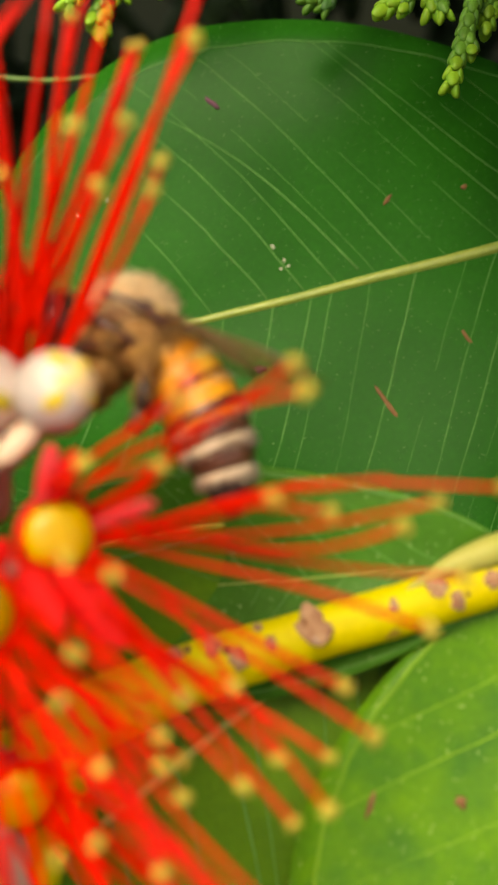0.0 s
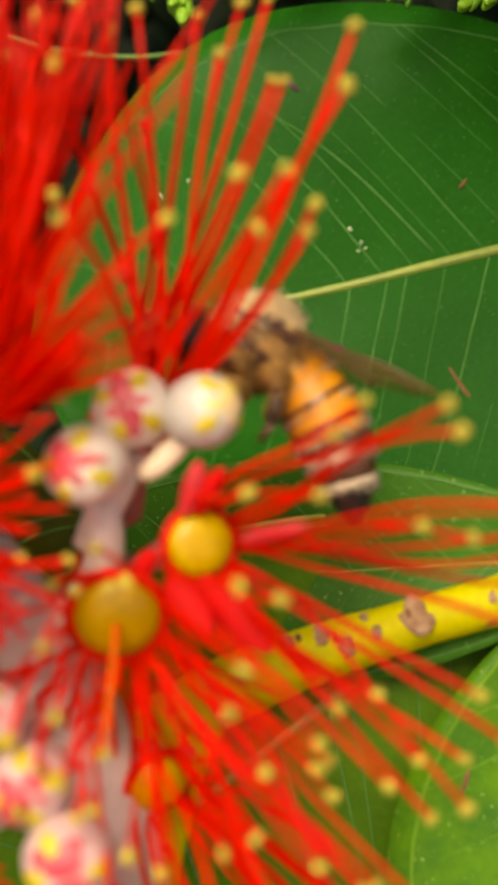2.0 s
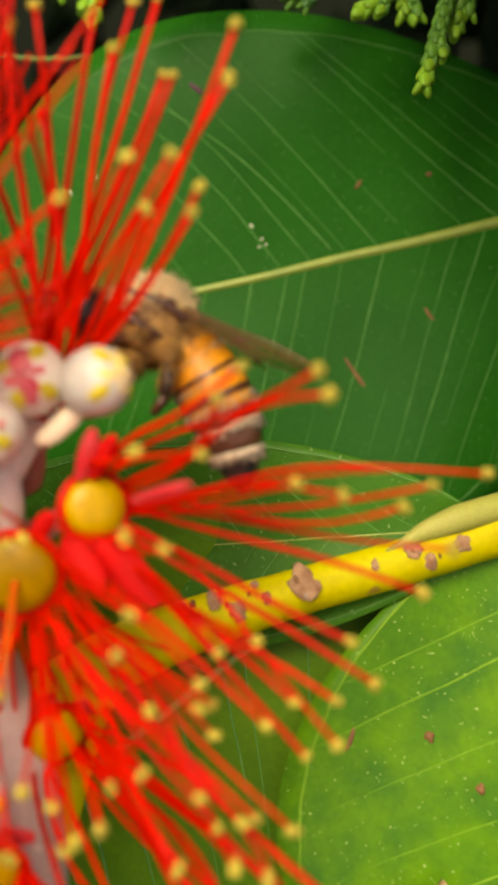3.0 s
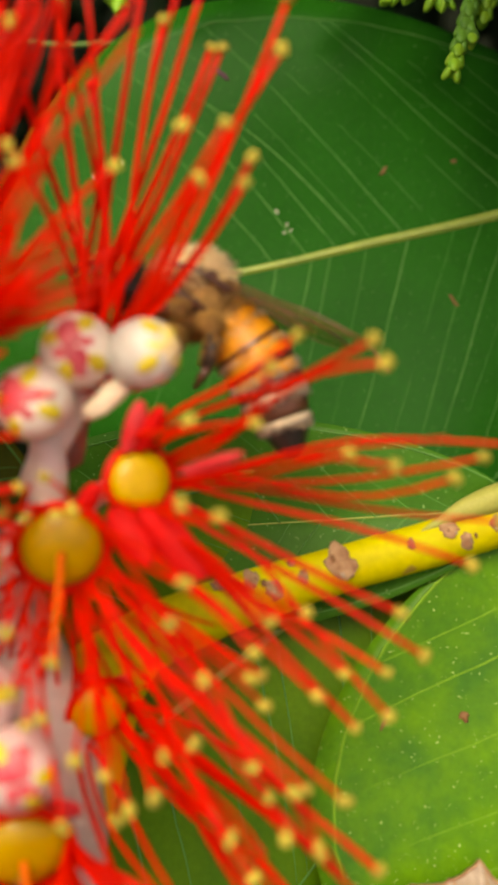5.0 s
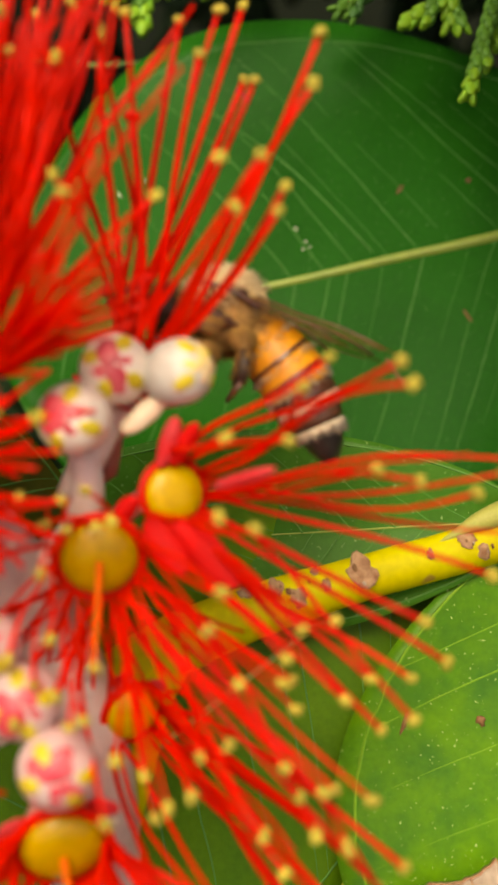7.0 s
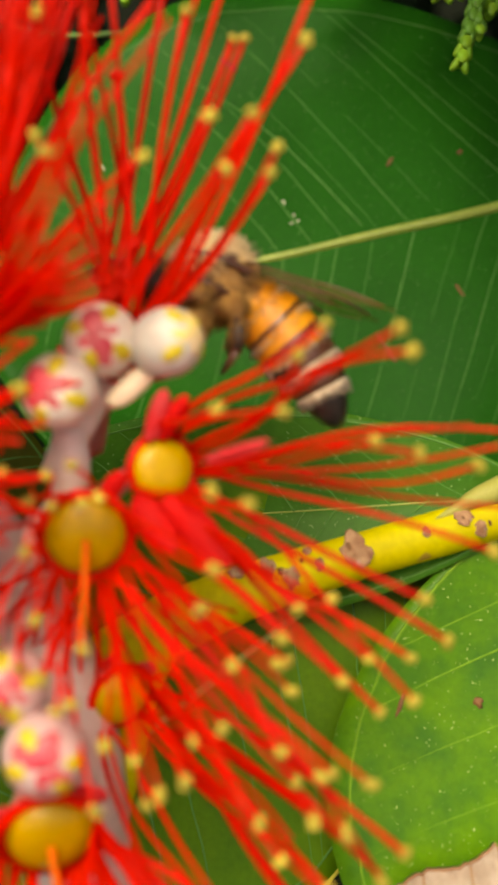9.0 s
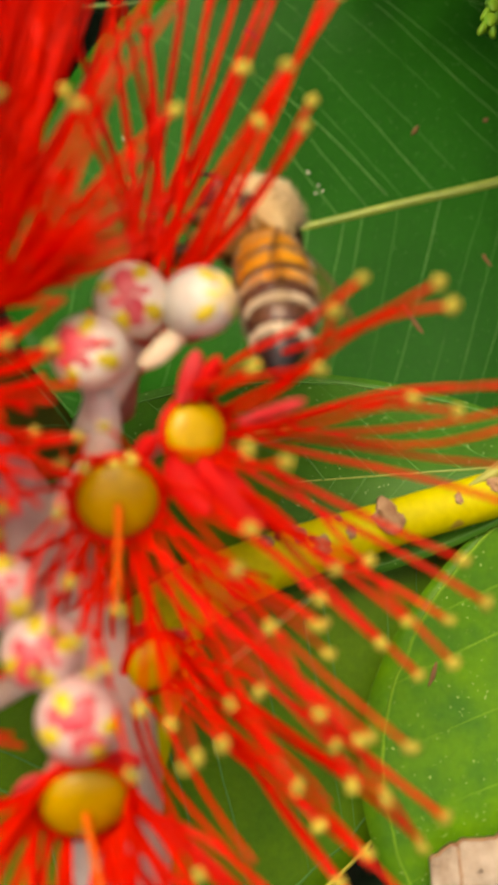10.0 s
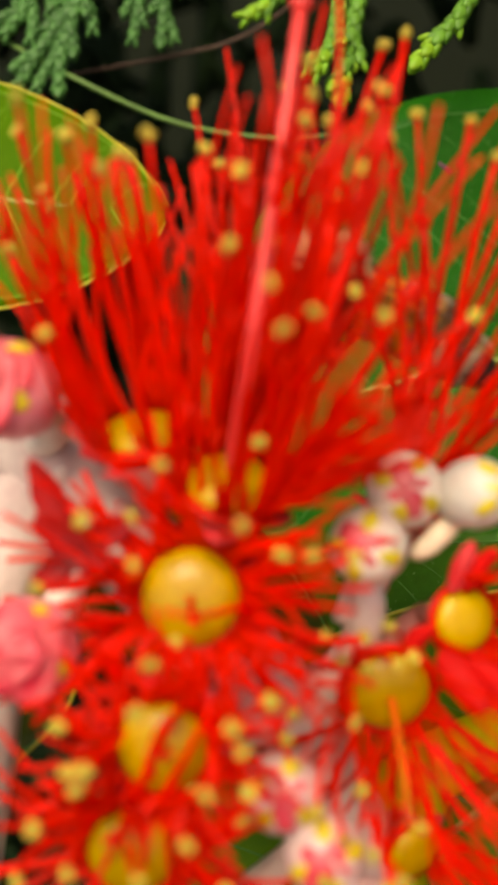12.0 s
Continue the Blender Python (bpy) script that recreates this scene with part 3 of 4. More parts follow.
    if style:
        tip, mat, r = style
        L = (Vector(tip) - c).length
        line = bezier(c + a * 0.25 * R, c + a * L * 0.32, tip, 12)
        st = part("style", tube(line, [r * (1.1 - 0.3 * i / 12) for i in range(13)], 8), mat, f, "smooth style without anther")
        part("stigma", ball(tip, (r * 1.6, r * 1.6, r * 1.3), seg=8, rings=6), mat, st)
    return f


def flowers():
    red = "open flower with red stamens and a yellow nectar disc"
    flower((-3.9, -22.0, -2.8), (0.40, -0.91, 0.0), 1.36, [
        (3.0, -31.0, 3.2), (6.1, -30.5, 3.1), (6.5, -31.4, 2.1), (11.2, -27.0, -1.6), (9.9, -27.5, -2.5), (7.3, -28.0, -2.0), (5.3, -29.0, -1.5),
        (1.4, -30.0, -0.3), (-1.3, -30.0, -0.2), (0.0, -31.5, -4.0), (-1.5, -32.0, -3.5), (10.9, -26.0, -6.3), (2.0, -30.0, 2.0), (13.7, -26.0, -1.1), (12.2, -26.0, -4.4),
        (7.7, -27.0, -8.3), (8.8, -26.5, -10.2), (5.3, -27.0, -10.9), (7.1, -28.0, -12.5), (5.8, -27.0, -13.2), (2.1, -29.0, -8.5), (3.7, -27.0, -8.3)],
        2, red, 1, (-8.2, -18.6, -5.2), None, spread=0.05, bare=0.5, lift=0.06, thick=1.02, slim=0.75, petals=0, lobes=[
            ((-4.55, -22.8, -1.6), (-3.7, -24.0, 0.95), 0.48, PETAL), ((-4.0, -22.7, -1.5), (-2.75, -24.1, 0.6), 0.45, PETAL_RED), ((-1.9, -25.0, -2.4), (1.0, -28.0, -1.5), 0.34, PETAL), ((-6.8, -23.0, -4.4), (-5.6, -23.8, -2.9), 0.5, PETAL_RED),
            ((-3.8, -23.0, -4.2), (-0.6, -24.6, -7.1), 0.85, PETAL_RED), ((-5.2, -23.4, -4.0), (-3.2, -24.6, -6.6), 0.75, PETAL_RED)], plain=[
        (-0.6, -25.5, -6.4), (0.6, -26.0, -7.0), (-1.2, -25.5, -7.6), (1.4, -26.5, -7.8)])
    flower((-7.4, -23.0, -5.9), (0.12, -0.93, -0.35), 1.73, [
        (4.1, -28.0, -11.7), (1.9, -28.0, -12.1),
        (1.3, -29.0, -10.8), (1.8, -27.0, -11.0), (1.4, -30.0, -9.6), (-1.4, -31.0, -6.7), (-0.6, -30.5, -10.6), (-1.9, -31.0, -8.3),
        (-8.5, -26.6, -4.4), (-7.2, -26.6, -4.25), (-6.5, -26.2, -4.0), (-9.6, -26.0, -4.2), (-7.6, -27, -2.6), (-8.8, -29.0, -9.0), (-9.1, -30.0, -6.1), (-6.6, -31.0, -9.9), (-7.8, -30.0, -12.6), (-10.6, -29.0, -9.9), (-9.5, -29.0, -11.0), (-11.4, -28.0, -8.4), (-10.3, -29.0, -12.7), (-8.4, -30.0, -11.3), (-11.6, -29.0, -6.0), (-9.5, -28.0, -13.8), (-7.2, -30.0, -12.3), (-5.8, -30.0, -14.0), (-4.6, -30.0, -14.6), (-2.2, -30.0, -13.8),
        (5.2, -29.0, -15.8), (6.7, -28.5, -18.9), (3.1, -29.0, -15.5), (3.7, -28.0, -15.6), (2.1, -29.0, -15.7), (1.4, -30.0, -14.2), (5.8, -28.0, -20.2), (-1.0, -29.0, -13.5), (2.8, -29.0, -17.4),
        (0.5, -30.0, -17.2), (-2.5, -31.0, -15.2), (-3.5, -31.0, -15.7), (-4.1, -30.0, -16.4), (-6.1, -31.0, -16.4), (4.2, -29.0, -18.0)],
        0, red, 2, (-10.5, -19.0, -6.0), ((-6.9, -29.0, -10.2), STYLE_ORANGE, 0.17), spread=0.06, bare=0.94, lift=0.06, disc=DISC_GOLD, thick=0.85, slim=0.55, petals=0, plain=[
        *[(-7.4 + 8.0 * math.cos(radians(a)), -20.0, -5.9 + 8.0 * math.sin(radians(a))) for a in range(205, 335, 6)], (-9.6, -25.0, -3.6), (-10.6, -25.5, -4.6), (-8.6, -25.0, -3.0)])
    flower((-8.7, -25.0, -19.1), (0.2, -0.85, -0.5), 1.8, [
        (-3.5, -31.0, -23.3), (-6.7, -31.0, -23.4), (3.5, -28.0, -25.5), (1.5, -29.0, -27.0), (-1.0, -30.0, -28.0), (-1.0, -31, -22.5), (-5, -32, -25.5), (-12, -31, -24), (-14, -30, -21), (-10, -31, -26)],
        30, red, 3, (-9.5, -19.5, -19.0), ((-6.5, -31.5, -24), STYLE_ORANGE, 0.17), spread=0.15, bare=0.85, disc=DISC_GOLD, plain=[
        (-14.0, -30.0, -19.0), (-13.0, -31.0, -22.0), (-12.4, -29.5, -18.0), (-15.0, -31.0, -24.0), (-11.5, -31.0, -25.0), (-13.5, -30.0, -20.5), (-16.0, -30.0, -21.5), (-12.0, -31.0, -23.5), (-14.5, -30.5, -22.8), (-10.8, -31.0, -24.0),
        (-16.5, -30.0, -19.5), (-9.5, -31.5, -25.0), (-8.2, -31.5, -26.0), (-15.5, -29.5, -17.8)])
    flower((-6.0, -19.5, -14.0), (0.55, -0.75, -0.36), 1.35, [
        (6.7, -28.0, -18.9), (5.8, -27.0, -20.2), (4.2, -28.0, -18.0), (2.8, -28.0, -17.4), (0.5, -29.0, -17.2), (2.3, -28.0, -21.7), (0.0, -29.0, -22.8), (3.5, -28.0, -20.5), (5.1, -27.0, -22.5),
        (-3.5, -29.0, -21.0), (1.5, -28, -19.3), (4.6, -27, -25.0)],
        5, "open flower half hidden behind cream buds, red stamens", 10, (-9.0, -16.5, -13.0), None, spread=0.06, bare=0.93, lift=0.12, thick=0.95, slim=0.7)
    flower((-6.2, -20.3, 3.2), (0.30, -0.45, 0.85), 1.75, [
        (2.7, -27.5, 18.0), (2.4, -27.6, 15.7), (0.1, -29.6, 12.0), (1.2, -28.0, 11.0), (0.9, -28.0, 9.9), (-1.0, -28.7, 9.9), (-1.7, -29.9, 11.8),
        (-0.2, -24.0, 16.9), (-0.7, -23.0, 17.2), (-2.8, -25.0, 17.8), (-1.9, -25.0, 19.9), (-3.8, -24.0, 19.7), (-0.8, -25.0, 20.1), (-7.5, -25.0, 18.6),
        (-9.1, -28.0, 11.4), (-6.3, -25.0, 19.7), (-8.0, -26.0, 20.6), (-10.2, -26.0, 19.1)],
        0, red, 4, (-8.6, -18.5, 0.4), ((-6.0, -24.5, 15.0), FILAMENT, 0.24), spread=0.05, lift=0.0, bare=0.4, hub=0.95, fan=1.2, swing=0.0, thick=1.15)
    flower((-14.4, -26.0, 3.3), (0.15, -0.66, 0.74), 1.75, [
        (-16.5, -22.0, 21.2), (-17.6, -30.0, 17.5), (-13.7, -32.0, 15.5), (-10.9, -29.0, 19.4), (-11.2, -30.0, 18.0), (-11.1, -27.0, 21.4), (-11.4, -26.0, 17.5),
        (-12.1, -25.0, 21.0), (-7.9, -27.0, 20.1), (-8.5, -27.0, 19.4), (-6.8, -25.0, 23.3), (-7.6, -24.0, 19.2), (-11.9, -36.0, 8.8), (-10.8, -34.0, 9.7),
        (-14.0, -34.0, 12.2), (-15.1, -24.0, 17.8), (-9.8, -26.0, 25.5), (-8.9, -29.0, 16.3), (-12.4, -35.0, 10.6),
        (-4.4, -30.0, 10.1), (-8.1, -32.0, 9.8)],
        88, red, 5, (-18.5, -18.5, 0.0), ((-11.4, -27, 24.0), STYLE, 0.36), spread=0.11, disc=DISC_GOLD, bare=0.985, thick=1.12, plain=[
        (-8.1, -28.0, 4.1), (-9.0, -29.0, 4.1), (-9.9, -29.0, 3.3), (-8.6, -28.0, 3.4), (-10.7, -30.0, 2.8), (-9.4, -29.0, 2.6), (-7.9, -27.0, 5.0), (-10.2, -30.0, 3.9), (-11.4, -30.0, 3.5), (-5.4, -31.0, 8.2), (-6.4, -32.0, 5.9), (-9.9, -34.0, 8.3), (-6.7, -30.0, 11.4),
        (-9.0, -33.0, 6.7), (-7.9, -32.0, 7.8), (-9.9, -34.0, 4.5), (-10.7, -35.0, 7.8), (-7.6, -31.0, 5.5),
        (-5.3, -29.0, 4.8), (-6.0, -30.0, 4.4), (-4.7, -28.0, 5.8), (-6.7, -30.0, 4.2), (-5.7, -29.0, 5.2), (-4.5, -28.0, 7.0), (-7.6, -31.0, 4.6), (-6.7, -31.0, 5.4), (-8.5, -32.0, 5.2),
        (-5.0, -28.5, 6.3), (-5.6, -29, 7.6), (-6.2, -30, 6.4), (-7.0, -31, 7.2), (-7.4, -31, 5.8), (-8.2, -32, 6.6), (-9.0, -32, 7.4), (-6.0, -29, 8.6)])
    flower((-18.4, -25.0, 5.5), (-0.1, -0.45, 0.88), 1.75, [
        (-23.9, -26.0, 18.8), (-22.5, -27.0, 16.0), (-21.2, -29.0, 17.8), (-20.3, -28.0, 18.6), (-19.5, -30.0, 16.1), (-19.1, -28.0, 17.3), (-21.1, -33.0, 9.0),
        (-22.3, -33.0, 18.2), (-24.4, -27.0, 15.6), (-25.6, -28.0, 16.6), (-19.0, -26.0, 17.6)],
        40, red, 6, (-21.5, -18.5, 3.0), ((-16.0, -29, 13.5), FILAMENT, 0.18), spread=0.14, disc=DISC_GOLD, bare=0.93)
    flower((-16.1, -25.6, -1.6), (0.02, -0.99, 0.02), 2.0, [
        (-21.5, -32.0, -0.8), (-19.6, -33.0, 1.9), (-17.6, -33.0, 0.2), (-13.4, -35.0, 1.8), (-12.0, -32.0, 0.6), (-10.8, -32.0, 0.6), (-9.2, -31.0, 0.5),
        (-12.4, -32.0, -5.0), (-16.8, -34.0, -3.4), (-16.6, -33.0, 4.0)],
        4, red, 7, (-17.0, -18.5, -2.5), ((-15.6, -29.5, -2.2), FILAMENT, 0.17), spread=0.3, disc=DISC_GOLD, ring=72, bare=0.92, thick=1.3, plain=[
        (-9.2, -31.0, -1.6), (-8.9, -30.5, -3.0), (-9.6, -31.0, -4.6), (-10.6, -31.0, -6.0), (-11.2, -31.0, -2.4), (-12.0, -32.0, -3.6), (-10.0, -30.0, -3.6), (-11.5, -31.0, -5.0)])
    flower((-17.0, -28.0, -7.6), (-0.05, -0.97, -0.15), 1.75, [
        (-17.2, -35.0, -5.0), (-20.0, -33.0, -7.6), (-19.2, -34.0, -7.3), (-19.5, -34.0, -8.0), (-14.6, -35.0, -7.9), (-13.1, -34.0, -8.0), (-13.3, -35.0, -6.3),
        (-13.7, -35.0, -5.5), (-20.4, -33.0, -5.9)],
        4, red, 8, (-14.5, -18.5, -6.0), ((-16.4, -32, -7.0), FILAMENT, 0.17), spread=0.3, ring=56, bare=0.93, disc=DISC_GOLD, thick=1.25, reach=(4.0, 6.4))
    flower((-18.4, -27.0, -12.2), (-0.05, -0.95, -0.25), 1.75, [
        (-19.8, -34.0, -11.1), (-16.9, -36.0, -10.7), (-15.3, -35.0, -9.7), (-21.1, -34.0, -9.5), (-21.9, -33.0, -11.7), (-15.3, -33.0, -12.8), (-18.2, -33.0, -14.1), (-14.1, -32.0, -12.2)],
        4, red, 9, (-12.5, -18.5, -9.0), None, spread=0.3, ring=56, bare=0.93, disc=DISC_GOLD, thick=1.25, reach=(4.6, 8.6))


def withered_flower():
    """Curled, darkened petals of a spent flower on the branch."""
    rng = random.Random(12)
    f = thing("withered_flower", (-21.6, -19.8, 0.6), "spent flower with curled dark red petals", "flower")
    for k, (p, d, long, wide) in enumerate([((-22.9, -22.8, 2.4), (-0.45, -0.2, 0.87), 2.0, 0.75), ((-22.3, -23.2, 1.0), (-0.75, -0.3, 0.6), 1.7, 0.8), ((-21.0, -22.6, 1.1), (0.8, -0.2, 0.5), 1.6, 0.7),
                                               ((-21.4, -23.2, 0.2), (0.85, -0.3, -0.25), 1.5, 0.6), ((-22.6, -22.4, -0.1), (-0.7, -0.2, -0.6), 1.5, 0.6)]):
        d = Vector(d).normalized()
        side = d.cross(Vector((0, -1, 0))).normalized()
        verts, faces = ball(p, (long, wide, 0.14), (d, side, d.cross(side)), 16, 10, wobble=0.25)
        verts = [v + Vector((0, -0.35, 0.1)) * ((v - Vector(p)).dot(d) / long) ** 2 * 1.6 + Vector((0, -0.5, 0)) * ((v - Vector(p)).dot(side) / wide) ** 2 for v in verts]
        verts = [v + Vector((1.0, -3.6, -0.1)) for v in verts]
        part("curled_petal", (verts, faces), WITHERED, f)
    part("stub", tube([(-22.0, -26.0, 0.7), (-21.8, -21.5, 0.6), (-21.6, -18.4, 1.0)], [0.6, 0.7, 0.8], 10), STALK, f)


flowers()
withered_flower()


# ---- buds ----
def bud(at, axis, r, back, label, seed, body_mat=BUD, crown=1.0, petal_mat=BUD_PETAL):
    """A closed round bud: cream body, red petals folded over the crown, yellow sepal tips round them."""
    rng = random.Random(seed)
    c, a = Vector(at), Vector(axis).normalized()
    b = thing("flower_bud", Vector(back), label, "flower bud", "buds of the cluster")
    body = part("body", lathe([(0.28 * r, -1.55 * r), (0.45 * r, -1.25 * r), (0.75 * r, -0.85 * r), (0.95 * r, -0.4 * r), (1.0 * r, 0.0), (0.96 * r, 0.32 * r), (0.82 * r, 0.62 * r),
                               (0.58 * r, 0.85 * r), (0.3 * r, 0.97 * r), (0.05 * r, 1.0 * r)], c, a, 24), body_mat, b)
    u, w, _ = frame_of(a)
    turn = rng.uniform(0, 1.5)
    for k in range(4):
        t = turn + math.pi / 2 * (k + rng.uniform(-0.22, 0.22))
        out = u * math.cos(t) + w * math.sin(t)
        d = (out * rng.uniform(0.30, 0.50) + a * 0.91).normalized()
        side = a.cross(out)
        grow = crown * rng.uniform(0.6, 1.3)
        part("petal", ball(c + d * 0.95 * r, (0.33 * r * grow, 0.46 * r * grow, 0.08 * r), (side, d.cross(side), d), 12, 6, wobble=0.35), petal_mat, b, "folded red petal")
        t += math.pi / 4
        out = u * math.cos(t) + w * math.sin(t)
        d = (out * 0.70 + a * 0.70).normalized()
        side = a.cross(out)
        part("sepal", ball(c + d * 0.97 * r, (0.23 * r, 0.34 * r, 0.07 * r), (side, d.cross(side), d), 12, 6, wobble=0.15), SEPAL, b, "yellow sepal tip")
    part("pedicel", tube(smooth_line([c - a * 1.35 * r, c - a * 2.1 * r + Vector((0, 0.5, -0.2)), Vector(back)], 5), [0.34 * r + 0.02 * i for i in range(11)], 10), STALK, b, "blushed bud stalk")
    return b


def buds():
    cream = "closed cream bud with red crown and yellow sepal tips"
    bud((-6.7, -23.5, 3.1), (0.05, -0.9, 0.05), 1.75, (-8.5, -21.0, -1.6), cream, 1, crown=0.85)
    bud((-3.6, -24.0, 3.0), (0.72, -0.66, 0.12), 1.62, (-8.2, -21.2, -1.4), "closed white bud with pale yellow sepal tips", 2, BUD_WHITE, 0.85, petal_mat=BUD_PALE)
    bud((-8.4, -25.0, 0.7), (-0.15, -0.95, -0.05), 1.75, (-9.2, -20.0, -3.2), cream, 3, crown=0.9)
    blush = "closed blush-white bud with red crown and yellow sepal tips"
    bud((-12.1, -27.0, -9.6), (0.1, -0.95, 0.12), 1.75, (-11.5, -18.5, -10.5), blush, 4, BUD_BLUSH, 0.87)
    bud((-10.3, -27.0, -12.1), (0.1, -0.95, 0.05), 1.75, (-10.5, -18.5, -12.5), blush, 5, BUD_BLUSH, 0.87)
    bud((-8.6, -27.5, -14.9), (0.15, -0.93, -0.1), 1.85, (-9.2, -18.5, -15.0), blush, 6, BUD_BLUSH, 0.87)
    bud((-14.7, -26.5, -15.6), (-0.2, -0.92, -0.1), 1.85, (-10.2, -18.5, -13.5), blush, 7, BUD_BLUSH, 0.8)
    bud((-24.1, -26.0, 7.4), (-0.2, -0.9, 0.3), 2.2, (-25.0, -18.5, 5.0), "swollen pink bud about to open", 8, BUD_PINK, 1.5)
    bud((-23.0, -27.0, -3.8), (0.1, -0.92, 0.1), 2.3, (-21.5, -18.5, 1.5), "swollen pink bud with yellow sepal tips", 9, BUD_PINK, 1.4)
    stalk = thing("bud_stalk", (-7.6, -19.5, -3.4), "short pale stalk carrying three buds", "stalk")
    part("stalk", tube(smooth_line([(-8.4, -21.8, -0.8), (-8.3, -20.8, -2.8), (-9.0, -19.2, -5.0), (-11.0, -18.3, -7.5)], 6), [0.78 + 0.02 * i for i in range(19)], 12), STALK, stalk)
    part("bract", ball((-5.2, -23.4, 1.1), (1.6, 0.3, 0.55), ((0.75, 0, 0.66), (0, 1, 0), (-0.66, 0, 0.75)), 12, 8, wobble=0.2), TAN, stalk, "small tan bract")


buds()


# ---- conifer sprays behind ----
def scale_branchlet(line, r, sides=4):
    """A plain thin shoot, for the dark bush and its unseen shading clumps."""
    return tube(line, [r * (0.8 if i % 2 else 1.15) * (0.5 if i == len(line) - 1 else 1) for i in range(len(line))], sides)


def evenly(line, step):
    """Places and directions along a line at an even step."""
    out, left = [], 0.0
    for p, q in zip(line, line[1:]):
        d, ln = (q - p).normalized(), (q - p).length
        while left < ln:
            out.append((p + d * left, d))
            left += step
        left -= ln
    return out


def scale_meshes():
    """One plump blunt scale, a millimetre long, in each green of the conifer."""
    verts, faces = ball((0, 0, 0), (1.0, 0.66, 0.50), seg=10, rings=7)
    verts = [Vector((v.x, v.y * (1.0 - 0.25 * max(v.x, 0)), v.z + 0.12 * v.x * v.x)) * 0.001 for v in verts]
    return {m.name: mesh_of("scale", verts, faces, m) for m in (CONIFER, CONIFER_TIP, CONIFER_DEEP)}


SCALES = scale_meshes()


def scale_shoot(line, r, rng, mat, tip_mat, parent, apart=True):
    """A shoot of plump scales in crossed pairs over a thin twig, with pale rims and a fresh tip."""
    places = evenly(line, r * 1.0)
    young = max(1, min(4, len(places) // 4))
    twig = part("branchlet", tube([p for p, d in places] if len(places) > 1 else line, r * 0.62, 7), mat, parent)
    rims, rest = [], []
    turn = VIEW.to_3x3()
    for i, (p, d) in enumerate(places):
        u, w, _ = frame_of(d, (0, 1, 0))
        fresh = i >= len(places) - young
        flat = i % 2 == 0
        for side in (-1, 1):
            out = (u if flat else w) * side
            lean = (d + out * (0.30 if fresh else 0.16)).normalized()
            face = (out - lean * out.dot(lean)).normalized()
            across = face.cross(lean)
            k = r * rng.uniform(0.95, 1.15)
            at = p + out * r * (0.52 if flat else 0.42) + lean * k * 0.15
            m = Matrix((lean * k * 1.12, across * k * 1.18, face * k)).transposed()
            if apart:
                ob = new("scale", SCALES[(tip_mat if fresh else mat).name])
                ob.parent = twig
                ob.matrix_basis = Matrix.Translation(world_of(at) - ORIGIN[parent]) @ (turn @ m).to_4x4()
            else:
                me = SCALES[mat.name]
                rest.append(([at + m @ (v.co * 1000) for v in me.vertices], [tuple(f.vertices) for f in me.polygons]))
        if flat and not fresh:
            sgn = 1 if i % 4 else -1
            rims.append(tube([p - u * sgn * r * 0.80 - w * r * 0.62 - d * r * 0.7, p - w * r * 1.0 + d * r * 0.1, p + u * sgn * r * 0.80 - w * r * 0.62 + d * r * 1.1], [r * 0.08, r * 0.15, r * 0.08], 4))
    if rest:
        tagged(part("scale", join(*rest), mat, twig, "close-set deep green scales"), kind="stuff")
    if rims:
        tagged(part("scale_margin", join(*rims), SCALE_EDGE, twig, "pale edges of the scales"), kind="stuff")


def spray(path, n_side, r, label, seed, mat=CONIFER, tip_mat=CONIFER_TIP, reach=3.0):
    """A spray: a main shoot along a path and shorter shoots to both sides of it."""
    rng = random.Random(seed)
    main = smooth_line(path, 8)
    s = thing("conifer_spray", path[0], label, "conifer", "conifer sprays")
    scale_shoot(main, r, rng, mat, tip_mat, s, n_side < 6)
    for k in range(n_side):
        i = int(len(main) * (0.10 + 0.68 * (k + 0.5) / n_side))
        p, d = main[i], (main[i + 1] - main[i]).normalized()
        u, w, _ = frame_of(d, (0, 1, 0))
        sgn = 1 if k % 2 else -1
        go = (d * 0.75 + u * sgn * rng.uniform(0.45, 0.75) + w * rng.uniform(-0.25, 0.25)).normalized()
        ln = reach * rng.uniform(0.7, 1.15)
        scale_shoot(bezier(p, p + go * ln * 0.55, p + (go * 0.75 + d * 0.4).normalized() * ln, 8), r * 0.88, rng, mat, tip_mat, s, n_side < 6)
    return s


